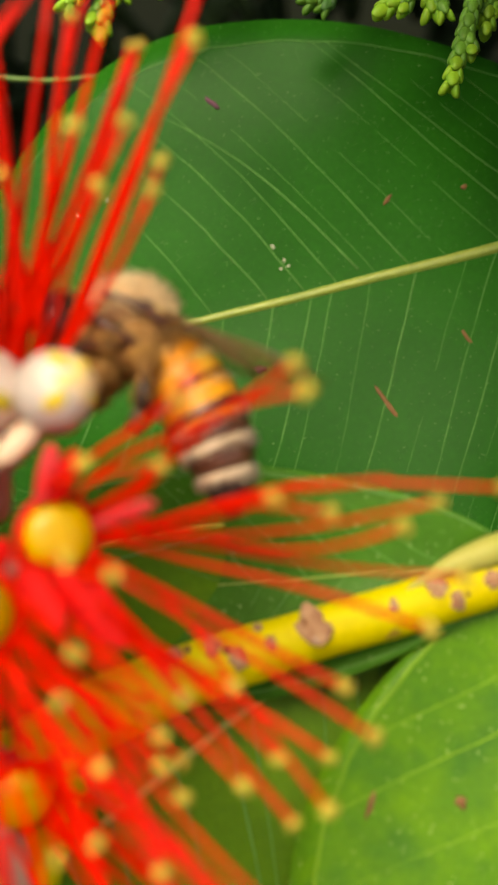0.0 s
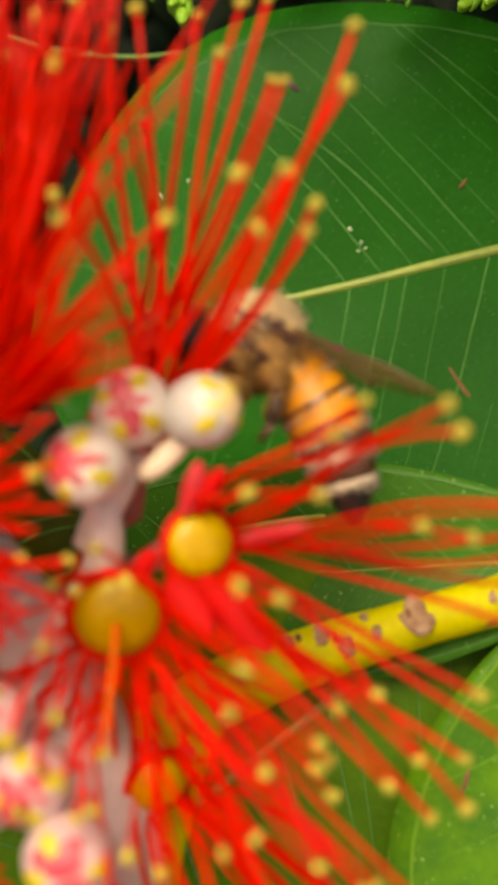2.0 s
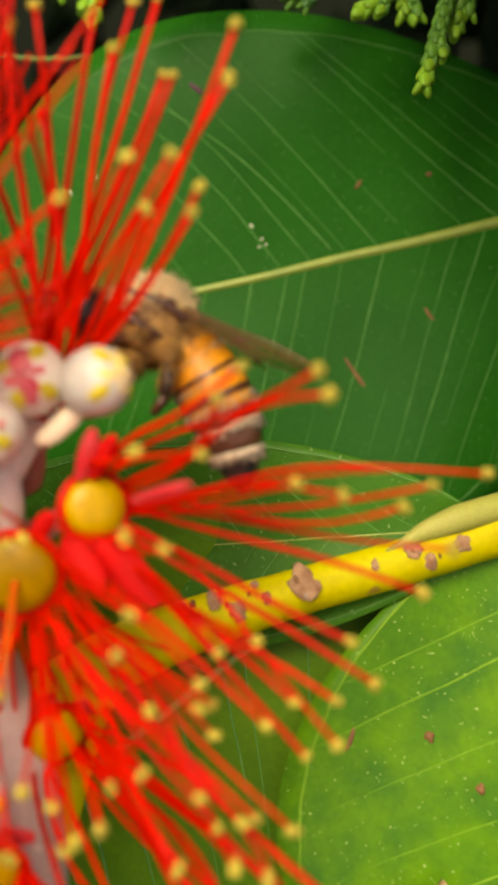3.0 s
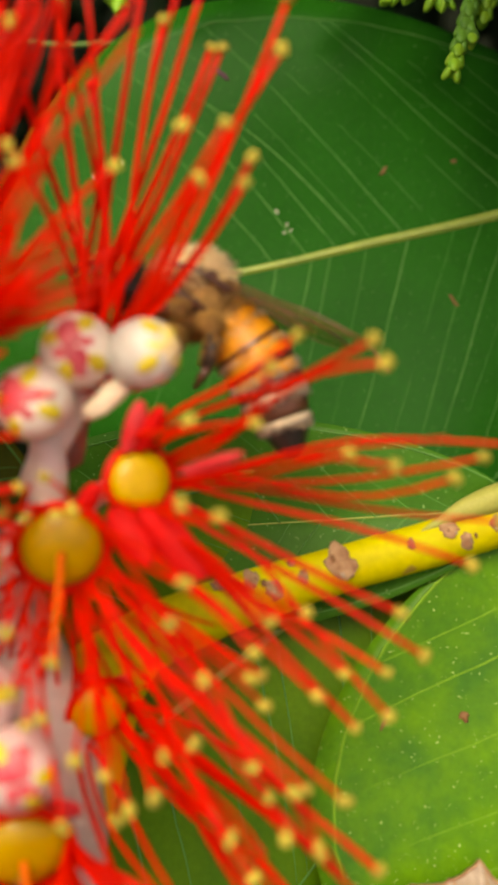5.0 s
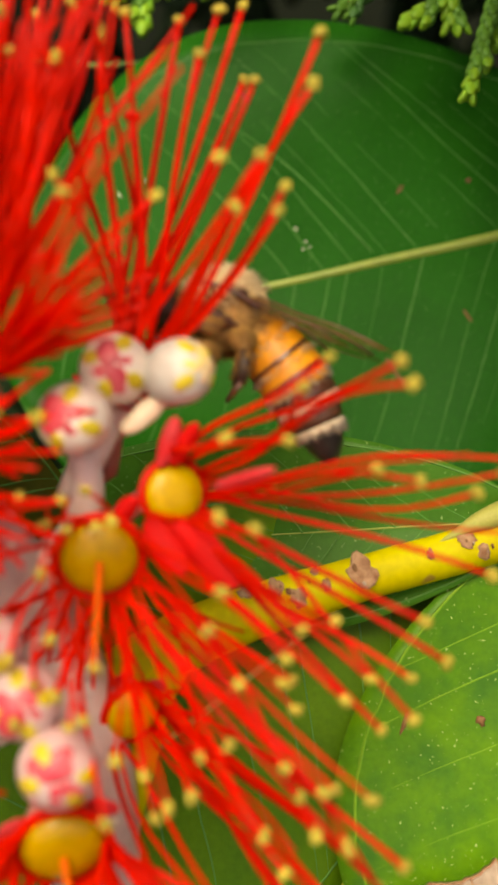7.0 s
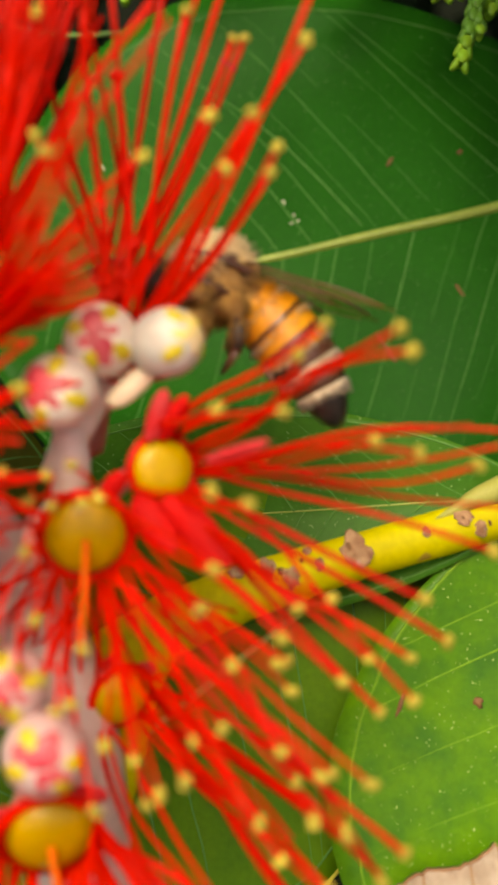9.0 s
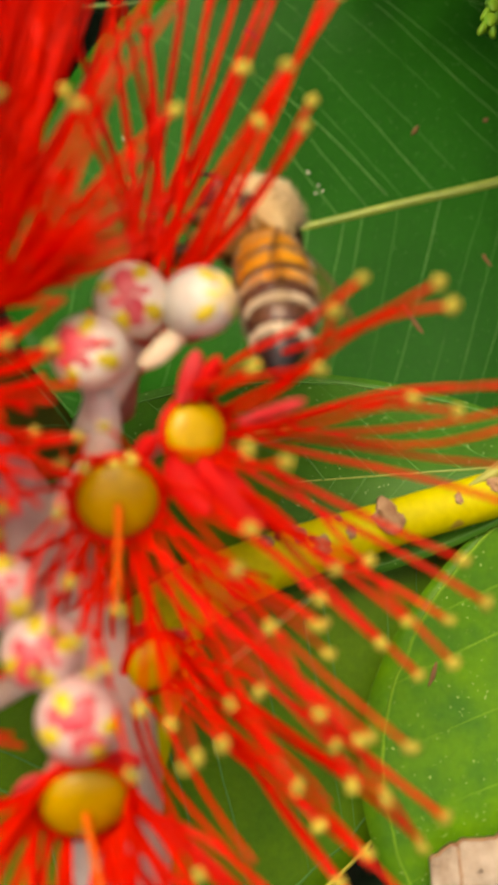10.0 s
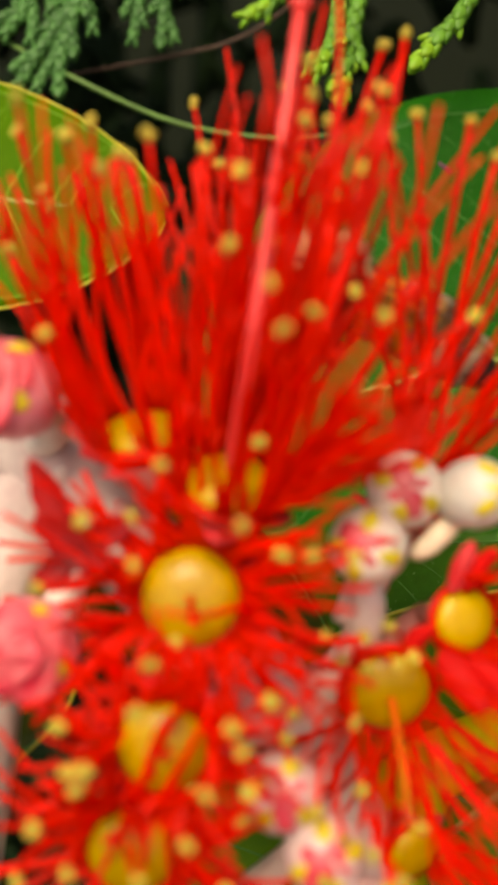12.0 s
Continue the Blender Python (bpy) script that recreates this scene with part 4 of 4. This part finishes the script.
def conifers():
    near = "drooping scaly conifer spray with fresh green tips"
    spray([(18.6, 9, 43), (17.6, 8, 34.4), (16.6, 7, 30.3), (15.6, 6, 27.0), (14.95, 5.4, 24.5)], 2, 0.56, near, 1, reach=1.6)
    spray([(17.5, 9, 40), (14.7, 8, 34.0), (12.6, 8, 32.0), (10.6, 8, 30.6)], 2, 0.56, near, 2, reach=1.8)
    spray([(14.8, 9, 42), (14.5, 8, 36), (14.2, 8, 32.5), (14.1, 8, 30.2)], 4, 0.58, near, 3, reach=2.2)
    spray([(20, 9, 42), (18.6, 8, 34), (17.9, 8, 31.2), (17.6, 8, 29.4)], 3, 0.56, near, 4, reach=2.2)
    spray([(13, 12, 42), (9.6, 11, 35.2), (7.6, 10.5, 33.4), (5.8, 10, 32.2)], 2, 0.52, "shaded conifer spray with a yellow-green tip", 5, CONIFER_DEEP, CONIFER, reach=2.0)
    spray([(3, 11, 44), (0.2, 10, 38.2), (-1.7, 9.5, 35.6), (-3.7, 9.5, 33.4)], 3, 0.60, near, 6, reach=1.5)
    spray([(-6.0, 17, 50), (-7.6, 16, 40), (-8.6, 15, 35.0), (-8.9, 15, 32.0)], 3, 0.66, near, 7, reach=2.6)
    spray([(-8.5, 18, 50), (-9.0, 16, 40), (-9.8, 14, 36.0), (-11.2, 13, 33.6)], 3, 0.62, near, 8, reach=2.2)
    spray([(-9, 20, 54), (-12.4, 19.5, 44), (-14.6, 19, 41.6), (-16.6, 19, 40.4)], 2, 0.62, near, 9, reach=1.6)
    deep = "deep green conifer spray with many side shoots"
    for k, path in enumerate(([(-24.4, 23, 58), (-24.2, 21, 48), (-24.8, 20, 43), (-25.5, 20, 39.0)], [(-21.5, 24, 58), (-22.0, 21, 48), (-22.8, 20, 42.6), (-23.2, 20, 38.6)],
                              [(-28, 23, 58), (-29.0, 21, 48), (-29.9, 20, 42.5), (-31.2, 20, 38.4), (-31.4, 20, 34.9)], [(-28.4, 23, 58), (-29.6, 21, 48), (-30.2, 20, 42.5), (-33.0, 20, 38.4), (-35.3, 20, 34.5)],
                              [(-31, 24, 58), (-32.5, 21, 48), (-34.0, 20, 42.5), (-36.0, 20, 39.6)])):
        spray(path, 7 if k > 1 else 6, 0.55 if k > 1 else 0.46, deep, 20 + k, CONIFER_DEEP, CONIFER_DEEP, reach=3.6 if k > 1 else 2.6)
    spray([(26, 12, 44), (23.5, 10, 36), (22.2, 8.5, 30), (21.6, 8, 26.5)], 4, 0.56, near, 11, reach=2.4)
    rng = random.Random(21)
    geos = []

    def clump(b, reach, r):
        e = b + Vector((rng.uniform(-8, 8), rng.uniform(-10, 4), rng.uniform(-1.0, -0.5) * reach))
        line = bezier(b, (b + e) / 2 + Vector((rng.uniform(-3, 3), 0, 0)), e, 6)
        geos.append(scale_branchlet(line, r))
        for q in range(4):
            p = line[1 + q]
            o = p + Vector((rng.uniform(-9, 9), rng.uniform(-6, 6), rng.uniform(-9, -2)))
            geos.append(scale_branchlet([p, (p + o) / 2, o], r * 0.9))

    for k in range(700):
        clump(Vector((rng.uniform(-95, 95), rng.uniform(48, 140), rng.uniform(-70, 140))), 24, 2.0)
    # Unseen clumps overhead, added to keep light off the foliage behind.
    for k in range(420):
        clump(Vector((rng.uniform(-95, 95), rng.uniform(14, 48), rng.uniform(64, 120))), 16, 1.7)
    # Unseen clumps above and in front, added to shade the dark leaf's right side.
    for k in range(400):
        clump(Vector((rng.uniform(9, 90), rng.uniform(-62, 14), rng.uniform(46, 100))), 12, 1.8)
    # Unseen clumps at the right, added to block light from the sky.
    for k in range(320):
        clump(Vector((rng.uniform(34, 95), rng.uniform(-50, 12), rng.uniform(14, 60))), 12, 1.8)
    bush = thing("conifer_bush_and_shade_clumps", (0, 60, 60), "conifer foliage painted dark for shade, with unseen clumps added to block light", "conifer", kind="stuff")
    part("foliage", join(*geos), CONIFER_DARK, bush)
    t = thing("tendril", (-30.5, 20, 36.3), "thin green tendril stretched across the dark gap", "tendril")
    part("strand", tube(smooth_line([(-40, 22, 42), (-30.5, 20, 36.3), (-22.4, 20, 32.6), (-15, 20, 31.2), (-8.9, 19, 31.1), (0, 17, 31.5)], 8), 0.22, 6), TENDRIL, t)


def red_twig():
    t = thing("twig", (-17.3, 24, 40.6), "thin reddish twig across the dark gap", "twig")
    part("strand", tube(smooth_line([(-34, 26, 38), (-22.9, 24, 39.2), (-17.3, 24, 40.6), (-12.6, 23, 43.1), (-5, 22, 48)], 6), 0.16, 6), TWIG, t)


conifers()
red_twig()


# ---- dry leaf fragment ----
def dry_fragment():
    d = thing("dry_leaf", (12, -12, -26), "curled dry tan leaf fragment lying on the green leaf", "dry leaf")
    verts, faces = [], []
    crest = (-25.9, -25.2, -24.8, -24.75, -24.6, -24.15, -23.45, -24.5, -24.2)
    nu, nv = 48, 10
    for lift in (0.0, 0.35):
        for i in range(nu + 1):
            for j in range(nv + 1):
                u, v = i / nu, j / nv
                x = 8.4 + 7.3 * u
                k = min(int(u * 8), 7)
                top = crest[k] + (crest[k + 1] - crest[k]) * (u * 8 - k) + 0.18 * noise.noise(Vector((u * 22, 0, 0)))
                z = top - v * 3.0 * (1 - 0.65 * max(0.0, u - 0.86) / 0.14)
                y = -12.4 - 1.2 * math.sin(v * 2.6) + 0.3 * noise.noise(Vector((u * 6, v * 4, 5))) + lift
                verts.append(Vector((x, y, z)))
    half = (nu + 1) * (nv + 1)
    for i in range(nu):
        for j in range(nv):
            a = i * (nv + 1) + j
            faces.append((a, a + nv + 1, a + nv + 2, a + 1))
            faces.append((half + a, half + a + 1, half + a + nv + 2, half + a + nv + 1))
    rim = [i * (nv + 1) for i in range(nu + 1)] + [nu * (nv + 1) + j for j in range(1, nv + 1)]
    rim += [i * (nv + 1) + nv for i in range(nu - 1, -1, -1)] + [j for j in range(nv - 1, 0, -1)]
    for a, b in zip(rim, rim[1:] + rim[:1]):
        faces.append((b, a, a + half, b + half))
    blade = part("blade", (verts, faces), DRY, d)
    edge = [verts[i * (nv + 1)] + Vector((0, -0.05, 0)) for i in range(nu + 1)]
    part("charred_edge", tube(edge, 0.09, 5), SCAB, blade, "darker ragged edge")
    for k in (10, 27, 38):
        part("dry_vein", tube([verts[k * (nv + 1) + j] + Vector((0, -0.04, 0)) for j in range(nv + 1)], 0.06, 5), SCAB, blade)


dry_fragment()


# ---- bee ----
def bee_part(name, geo, mat, parent, label="", smooth=True):
    ob = new(name, mesh_of(name, [Vector(v) * 0.00108 for v in geo[0]], geo[1], mat, smooth))
    ob.parent = parent
    return tagged(ob, label)


def fuzz(center, radii, count, length, rng, keep=lambda d: True, r=0.035):
    geos = []
    c = Vector(center)
    for _ in range(count):
        d = Vector((rng.gauss(0, 1), rng.gauss(0, 1), rng.gauss(0, 1))).normalized()
        if not keep(d):
            continue
        p = c + Vector((d.x * radii[0], d.y * radii[1], d.z * radii[2])) * 0.97
        q = p + (d + Vector((rng.gauss(-0.25, 0.3), rng.gauss(0, 0.3), rng.gauss(0, 0.3)))).normalized() * length * rng.uniform(0.6, 1.2)
        u, w, _ = frame_of(q - p)
        geos.append(([p + u * r, p - u * r * 0.5 + w * r * 0.87, p - u * r * 0.5 - w * r * 0.87, q], [(0, 1, 3), (1, 2, 3), (2, 0, 3)]))
    return join(*geos)


def build_bee():
    """The bee in its own space: x to the head, z to the back. Gives the bee and its abdomen, which bends at the waist."""
    rng = random.Random(5)
    b = new("bee")
    b.empty_display_size = 0.001
    tagged(b, "honey bee with furry tan thorax and banded amber abdomen", "bee")
    thorax = bee_part("thorax", ball((0, 0, 0), (2.05, 1.85, 1.95), seg=24, rings=16, wobble=0.06), THORAX, b, "brown furry thorax")
    bee_part("back", ball((-0.25, 0, 0.55), (2.0, 1.55, 1.75), seg=20, rings=14, wobble=0.07), FUR_BACK, thorax, "tan woolly back")
    bee_part("fur", fuzz((-0.1, 0, 0.1), (2.1, 1.8, 2.0), 2600, 0.75, rng, lambda d: d.z > 0.50 - 0.25 * d.x, r=0.075), FUR, thorax, "dense cream-tan hairs on the back")
    bee_part("fur", fuzz((0, 0, 0), (2.0, 1.8, 1.9), 700, 0.45, rng, lambda d: d.z < 0.6 and (d.x - 0.2) ** 2 + (d.z + 0.05) ** 2 > 0.10, r=0.055), FUR_DARK, thorax, "tan hairs on the flanks")
    for s in (-1, 1):
        bee_part("side_plate", ball((0.45, s * 1.60, -0.05), (0.95, 0.30, 0.80), seg=16, rings=10, wobble=0.35), THORAX, thorax, "bare brown side plate")
        bee_part("fur", fuzz((0.4, s * 0.6, -0.1), (1.3, 1.3, 1.2), 500, 0.35, rng, lambda d: d.y * s > 0.3, r=0.05), BROWN, thorax, "short dark hairs on the flank")
        bee_part("wing_root", ball((-0.35, s * 1.35, 1.15), (0.75, 0.36, 0.34), seg=14, rings=8, wobble=0.2), BROWN, thorax, "dark scale over the wing root")
        bee_part("wing_hinge", tube(smooth_line([(1.2, s * 1.45, 1.25), (0.3, s * 1.62, 1.2), (-0.8, s * 1.75, 0.95), (-1.7, s * 1.6, 0.55)], 4), 0.17, 7), BROWN, thorax, "dark ridge under the wing")
        bee_part("side_groove", tube(smooth_line([(1.75, s * 1.25, 0.35), (1.0, s * 1.85, 0.1), (0.1, s * 2.0, -0.2), (-0.9, s * 1.8, -0.5)], 4), [0.12, 0.16, 0.2, 0.22, 0.25, 0.27, 0.27, 0.26, 0.24, 0.22, 0.18, 0.14, 0.1], 7), BROWN, thorax, "dark bare groove above the legs")
        bee_part("fur", fuzz((0.5, s * 1.55, 0.65), (0.95, 0.5, 0.40), 260, 0.40, rng, lambda d: d.y * s > -0.2, r=0.05), FUR, thorax, "golden tuft on the flank")
    head = bee_part("head", ball((2.75, 0, -0.15), (0.80, 1.45, 1.35), seg=20, rings=14), BLACK, b, "dark head")
    bee_part("fur", fuzz((2.75, 0, -0.1), (0.82, 1.4, 1.35), 700, 0.40, rng, lambda d: abs(d.y) < 0.75), FUR_DARK, head)
    for s in (-1, 1):
        bee_part("eye", ball((2.95, s * 1.12, -0.05), (0.48, 0.46, 1.02), seg=16, rings=12), BLACK, head, "glossy black compound eye")
        bee_part("antenna", tube(smooth_line([(3.4, s * 0.35, 0.1), (4.1, s * 0.6, 0.7), (4.9, s * 1.0, 0.3), (5.6, s * 1.3, -0.3)], 5), 0.11, 6), BLACK, head)
    n, L = 60, 7.9
    spine = [Vector((0.25, 0, 0))]
    for i in range(n):
        bend = -0.30 + 0.60 * i / n
        spine.append(spine[-1] + Vector((-math.cos(bend), 0, -math.sin(bend))) * (L / n))

    def along(t):
        i = min(int(t * n), n - 1)
        return spine[i].lerp(spine[i + 1], t * n - i)

    def girth(t):
        if t < 0.36:
            return 1.68 * (1 - 0.36 * ((0.36 - t) / 0.36) ** 2)
        return 1.68 * max(1 - ((t - 0.36) / 0.645) ** 1.9, 0.0) ** 0.66

    def ring(name, t0, t1, grow, mat, parent, label):
        ts = [t0 + (t1 - t0) * i / 5 for i in range(6)]
        return bee_part(name, tube([along(t) for t in ts], [girth(t) * (1 + grow * (0.3 + 0.7 * i / 5)) for i, t in enumerate(ts)], 24), mat, parent, label)

    def ring_hair(t0, t1, count, length, mat, parent):
        geos = []
        for _ in range(count):
            t, a = rng.uniform(t0, t1), rng.uniform(0, 2 * math.pi)
            d = (along(min(t + 0.02, 1)) - along(t - 0.01)).normalized()
            u, w, _a = frame_of(d, (0, 1, 0))
            out = u * math.cos(a) + w * math.sin(a)
            p = along(t) + out * girth(t) * 1.03
            q = p + (d * 0.8 + out * 0.55 + Vector((rng.gauss(0, 0.15), rng.gauss(0, 0.15), rng.gauss(0, 0.15)))).normalized() * length * rng.uniform(0.6, 1.2)
            x = d.cross(out) * 0.03
            geos.append(([p + x, p - x, q, p + out * 0.06], [(0, 1, 2), (1, 3, 2), (3, 0, 2)]))
        bee_part("hair_band", join(*geos), mat, parent, "fringe of pale hairs")

    ts = [0.01 + 0.97 * i / 20 for i in range(21)]
    abdomen = bee_part("abdomen", tube([along(t) for t in ts], [girth(t) * 0.93 for t in ts], 20), BROWN, b, "amber abdomen with dark and cream bands")
    cuts = [0.0, 0.12, 0.28, 0.43, 0.57, 0.73, 0.985]
    plates = [FUR_DARK, AMBER, AMBER, AMBER, BROWN, BLACK]
    bands = [(AMBER, 0.45, 1.0), (BROWN, 0.74, 1.0), (BROWN, 0.62, 1.0), (BROWN, 0.36, 1.0), (CREAM, 0.02, 0.30), (CREAM, 0.02, 0.20)]
    for k in range(6):
        t0, t1 = cuts[k], cuts[k + 1]
        ring("segment", t0, t1, 0.035, plates[k], abdomen, "overlapping abdomen plate")
        mat, lo, hi = bands[k]
        ring("band", t0 + (t1 - t0) * lo, t0 + (t1 - t0) * hi, 0.055, mat, abdomen, "pale hair band" if mat is CREAM else "amber band" if mat is AMBER else "dark band")
        if k:
            ring_hair(t0 + 0.005, t0 + (0.07 if k > 2 else 0.04), 320 if k > 2 else 110, 0.34, CREAM, abdomen)
    ring_hair(0.0, 0.08, 240, 0.5, FUR_DARK, abdomen)
    wings = []
    for s in (-1, 1):
        for k, (hip, knee, shin, foot, wide) in enumerate([
                ((-0.5, 1.7, -0.35), (1.1, 2.0, -1.0), (2.5, 1.8, -1.6), (3.3, 1.6, -2.0), 0.30),
                ((0.5, 1.0, -1.5), (0.5, 1.9, -2.3), (1.0, 1.9, -3.1), (1.3, 1.7, -3.8), 0.42),
                ((-0.9, 1.3, -0.6), (-1.4, 2.0, -1.5), (-1.5, 2.15, -3.0), (-1.1, 2.0, -3.9), 0.36)]):
            hip, knee, shin, foot = (Vector((p[0], p[1] * s, p[2])) for p in (hip, knee, shin, foot))
            leg = bee_part("leg", tube([hip, (hip + knee) / 2, knee], [wide * 1.0, wide * 1.2, wide * 0.8], 10), BROWN if k == 0 else THORAX, b, "hairy brown leg")
            bee_part("shin", tube([knee, (knee + shin) / 2, shin], [wide * 0.6, wide * 0.95, wide * 0.7], 8), BLACK if k == 2 else BROWN, leg, "dark glossy shin")
            bee_part("foot", tube([shin, (shin + foot) / 2, foot], [wide * 0.55, wide * 0.5, wide * 0.25], 7), BROWN, leg)
            bee_part("leg_hair", fuzz((hip + knee) / 2, (wide * 1.4, wide * 1.6, wide * 1.3), 260, 0.40, rng, r=0.05), FUR_DARK, leg)
            bee_part("leg_hair", fuzz((knee + shin) / 2, (wide, wide, (shin - knee).length * 0.45), 120, 0.32, rng, r=0.04), FUR_DARK, leg)
        for name, root, tip, half in (("forewing", (-0.3, s * 1.2, 1.25), (-8.4, s * 2.4, -0.4), 0.76), ("hindwing", (-0.9, s * 1.2, 1.0), (-5.9, s * 2.5, -0.5), 0.55)):
            r0, e = Vector(root), Vector(tip)
            across = Vector((0.35, s * 0.88, -0.30)).normalized()
            verts, faces = [], []
            for lift in (0.0, 0.03):
                for i in range(13):
                    t = i / 12
                    wd = half * math.sin(math.pi * (0.06 + 0.90 * t) ** 1.25) ** 0.75
                    for j in range(5):
                        verts.append(r0.lerp(e, t) + across * wd * (j / 4 * 2 - 1) + Vector((0, 0, lift + 0.05 * math.sin(j * 2 + i))))
            for i in range(12):
                for j in range(4):
                    a = i * 5 + j
                    faces += [(a, a + 5, a + 6, a + 1), (65 + a, 65 + a + 1, 65 + a + 6, 65 + a + 5)]
            wing = bee_part(name, ([v - r0 for v in verts], faces), WING, b, "clear smoky brown wing")
            wings.append((wing, r0 * 0.00108, s))
            for j in (0, 2, 4):
                bee_part("wing_vein", tube([verts[i * 5 + j] - r0 for i in range(12)], 0.022 if j else 0.06, 5), BROWN, wing)
    return b, abdomen, wings


bee, abdomen, wings = build_bee()


def bee_pose(at, forward, up):
    f = Vector(forward).normalized()
    u = Vector(up)
    u = (u - f * u.dot(f)).normalized()
    m = Matrix((f, u.cross(f), u)).transposed().to_4x4()
    return VIEW @ Matrix.Translation(Vector(at) * 0.001) @ m


def waist(angle):
    """The abdomen's pose on the bee, bent down at the waist by an angle in degrees."""
    return pose(-0.00175, 0, -0.0005, 0, -angle, 0)


def motions():
    # seconds, thorax across and up, pitch of the head, roll of the back towards the lens, turn of the head away from it, droop of the abdomen
    keys = [
        (0.0, -1.75, 6.05, 13, 0, 0, 54), (3.7, -1.75, 6.05, 13, 0, 0, 54), (5.5, -1.85, 6.25, 12, 0, 0, 50), (6.5, -1.8, 6.3, 13, 0, 0, 49), (7.2, -1.8, 6.3, 9, 0, 0, 48),
        (8.8, -1.8, 6.35, 6, 0, 0, 47), (9.1, -1.7, 6.4, 8, 0, 0, 47), (9.3, -1.2, 6.6, 20, 4, 0, 44), (9.5, -0.9, 6.4, 27, 6, 0, 46), (9.7, -2.4, 6.3, 24, 8, 8, 36),
        (9.9, -0.9, 7.3, 52, 26, 42, 32), (10.0, -1.2, 7.3, 54, 34, 52, 26), (10.1, -1.2, 6.9, 54, 28, 48, 26), (10.2, -2.0, 6.8, 50, 36, 44, 28), (10.3, -2.7, 6.9, 34, 34, 34, 34),
        (10.4, -4.9, 8.8, 24, 34, 30, 24), (10.5, -5.8, 9.5, 22, 34, 26, 24), (10.6, -7.0, 9.9, 20, 32, 22, 22), (10.8, -8.7, 11.1, 18, 28, 18, 20), (11.0, -9.4, 11.9, 22, 26, 14, 26),
        (11.2, -9.8, 12.6, 18, 26, 10, 20), (11.4, -10.2, 13.4, 16, 26, 10, 18), (12.0, -10.3, 13.3, 16, 26, 10, 18)]
    rows, bends = [], []
    for t, x, z, pitch, roll, away, droop in keys:
        p, y, q = radians(pitch), radians(away), radians(roll)
        f = Vector((-math.cos(p) * math.cos(y), math.sin(y) - 0.05, math.sin(p) * math.cos(y)))
        u = Vector((math.sin(p), 0, math.cos(p))) * math.cos(q) + Vector((0, -1, 0)) * math.sin(q)
        rows.append((t, bee_pose((x, -18.0, z), f, u)))
        bends.append((t, waist(droop)))
    walk(bee, rows)
    walk(abdomen, bends)
    for wing, root, side in wings:
        walk(wing, [(t, pose(*root, 0, 0, side * spread)) for t, spread in ((0.0, 0), (9.5, 0), (9.7, 14), (9.9, 30), (10.3, 38), (10.5, 34), (10.8, 10), (11.0, 0), (12.0, 0))])


motions()
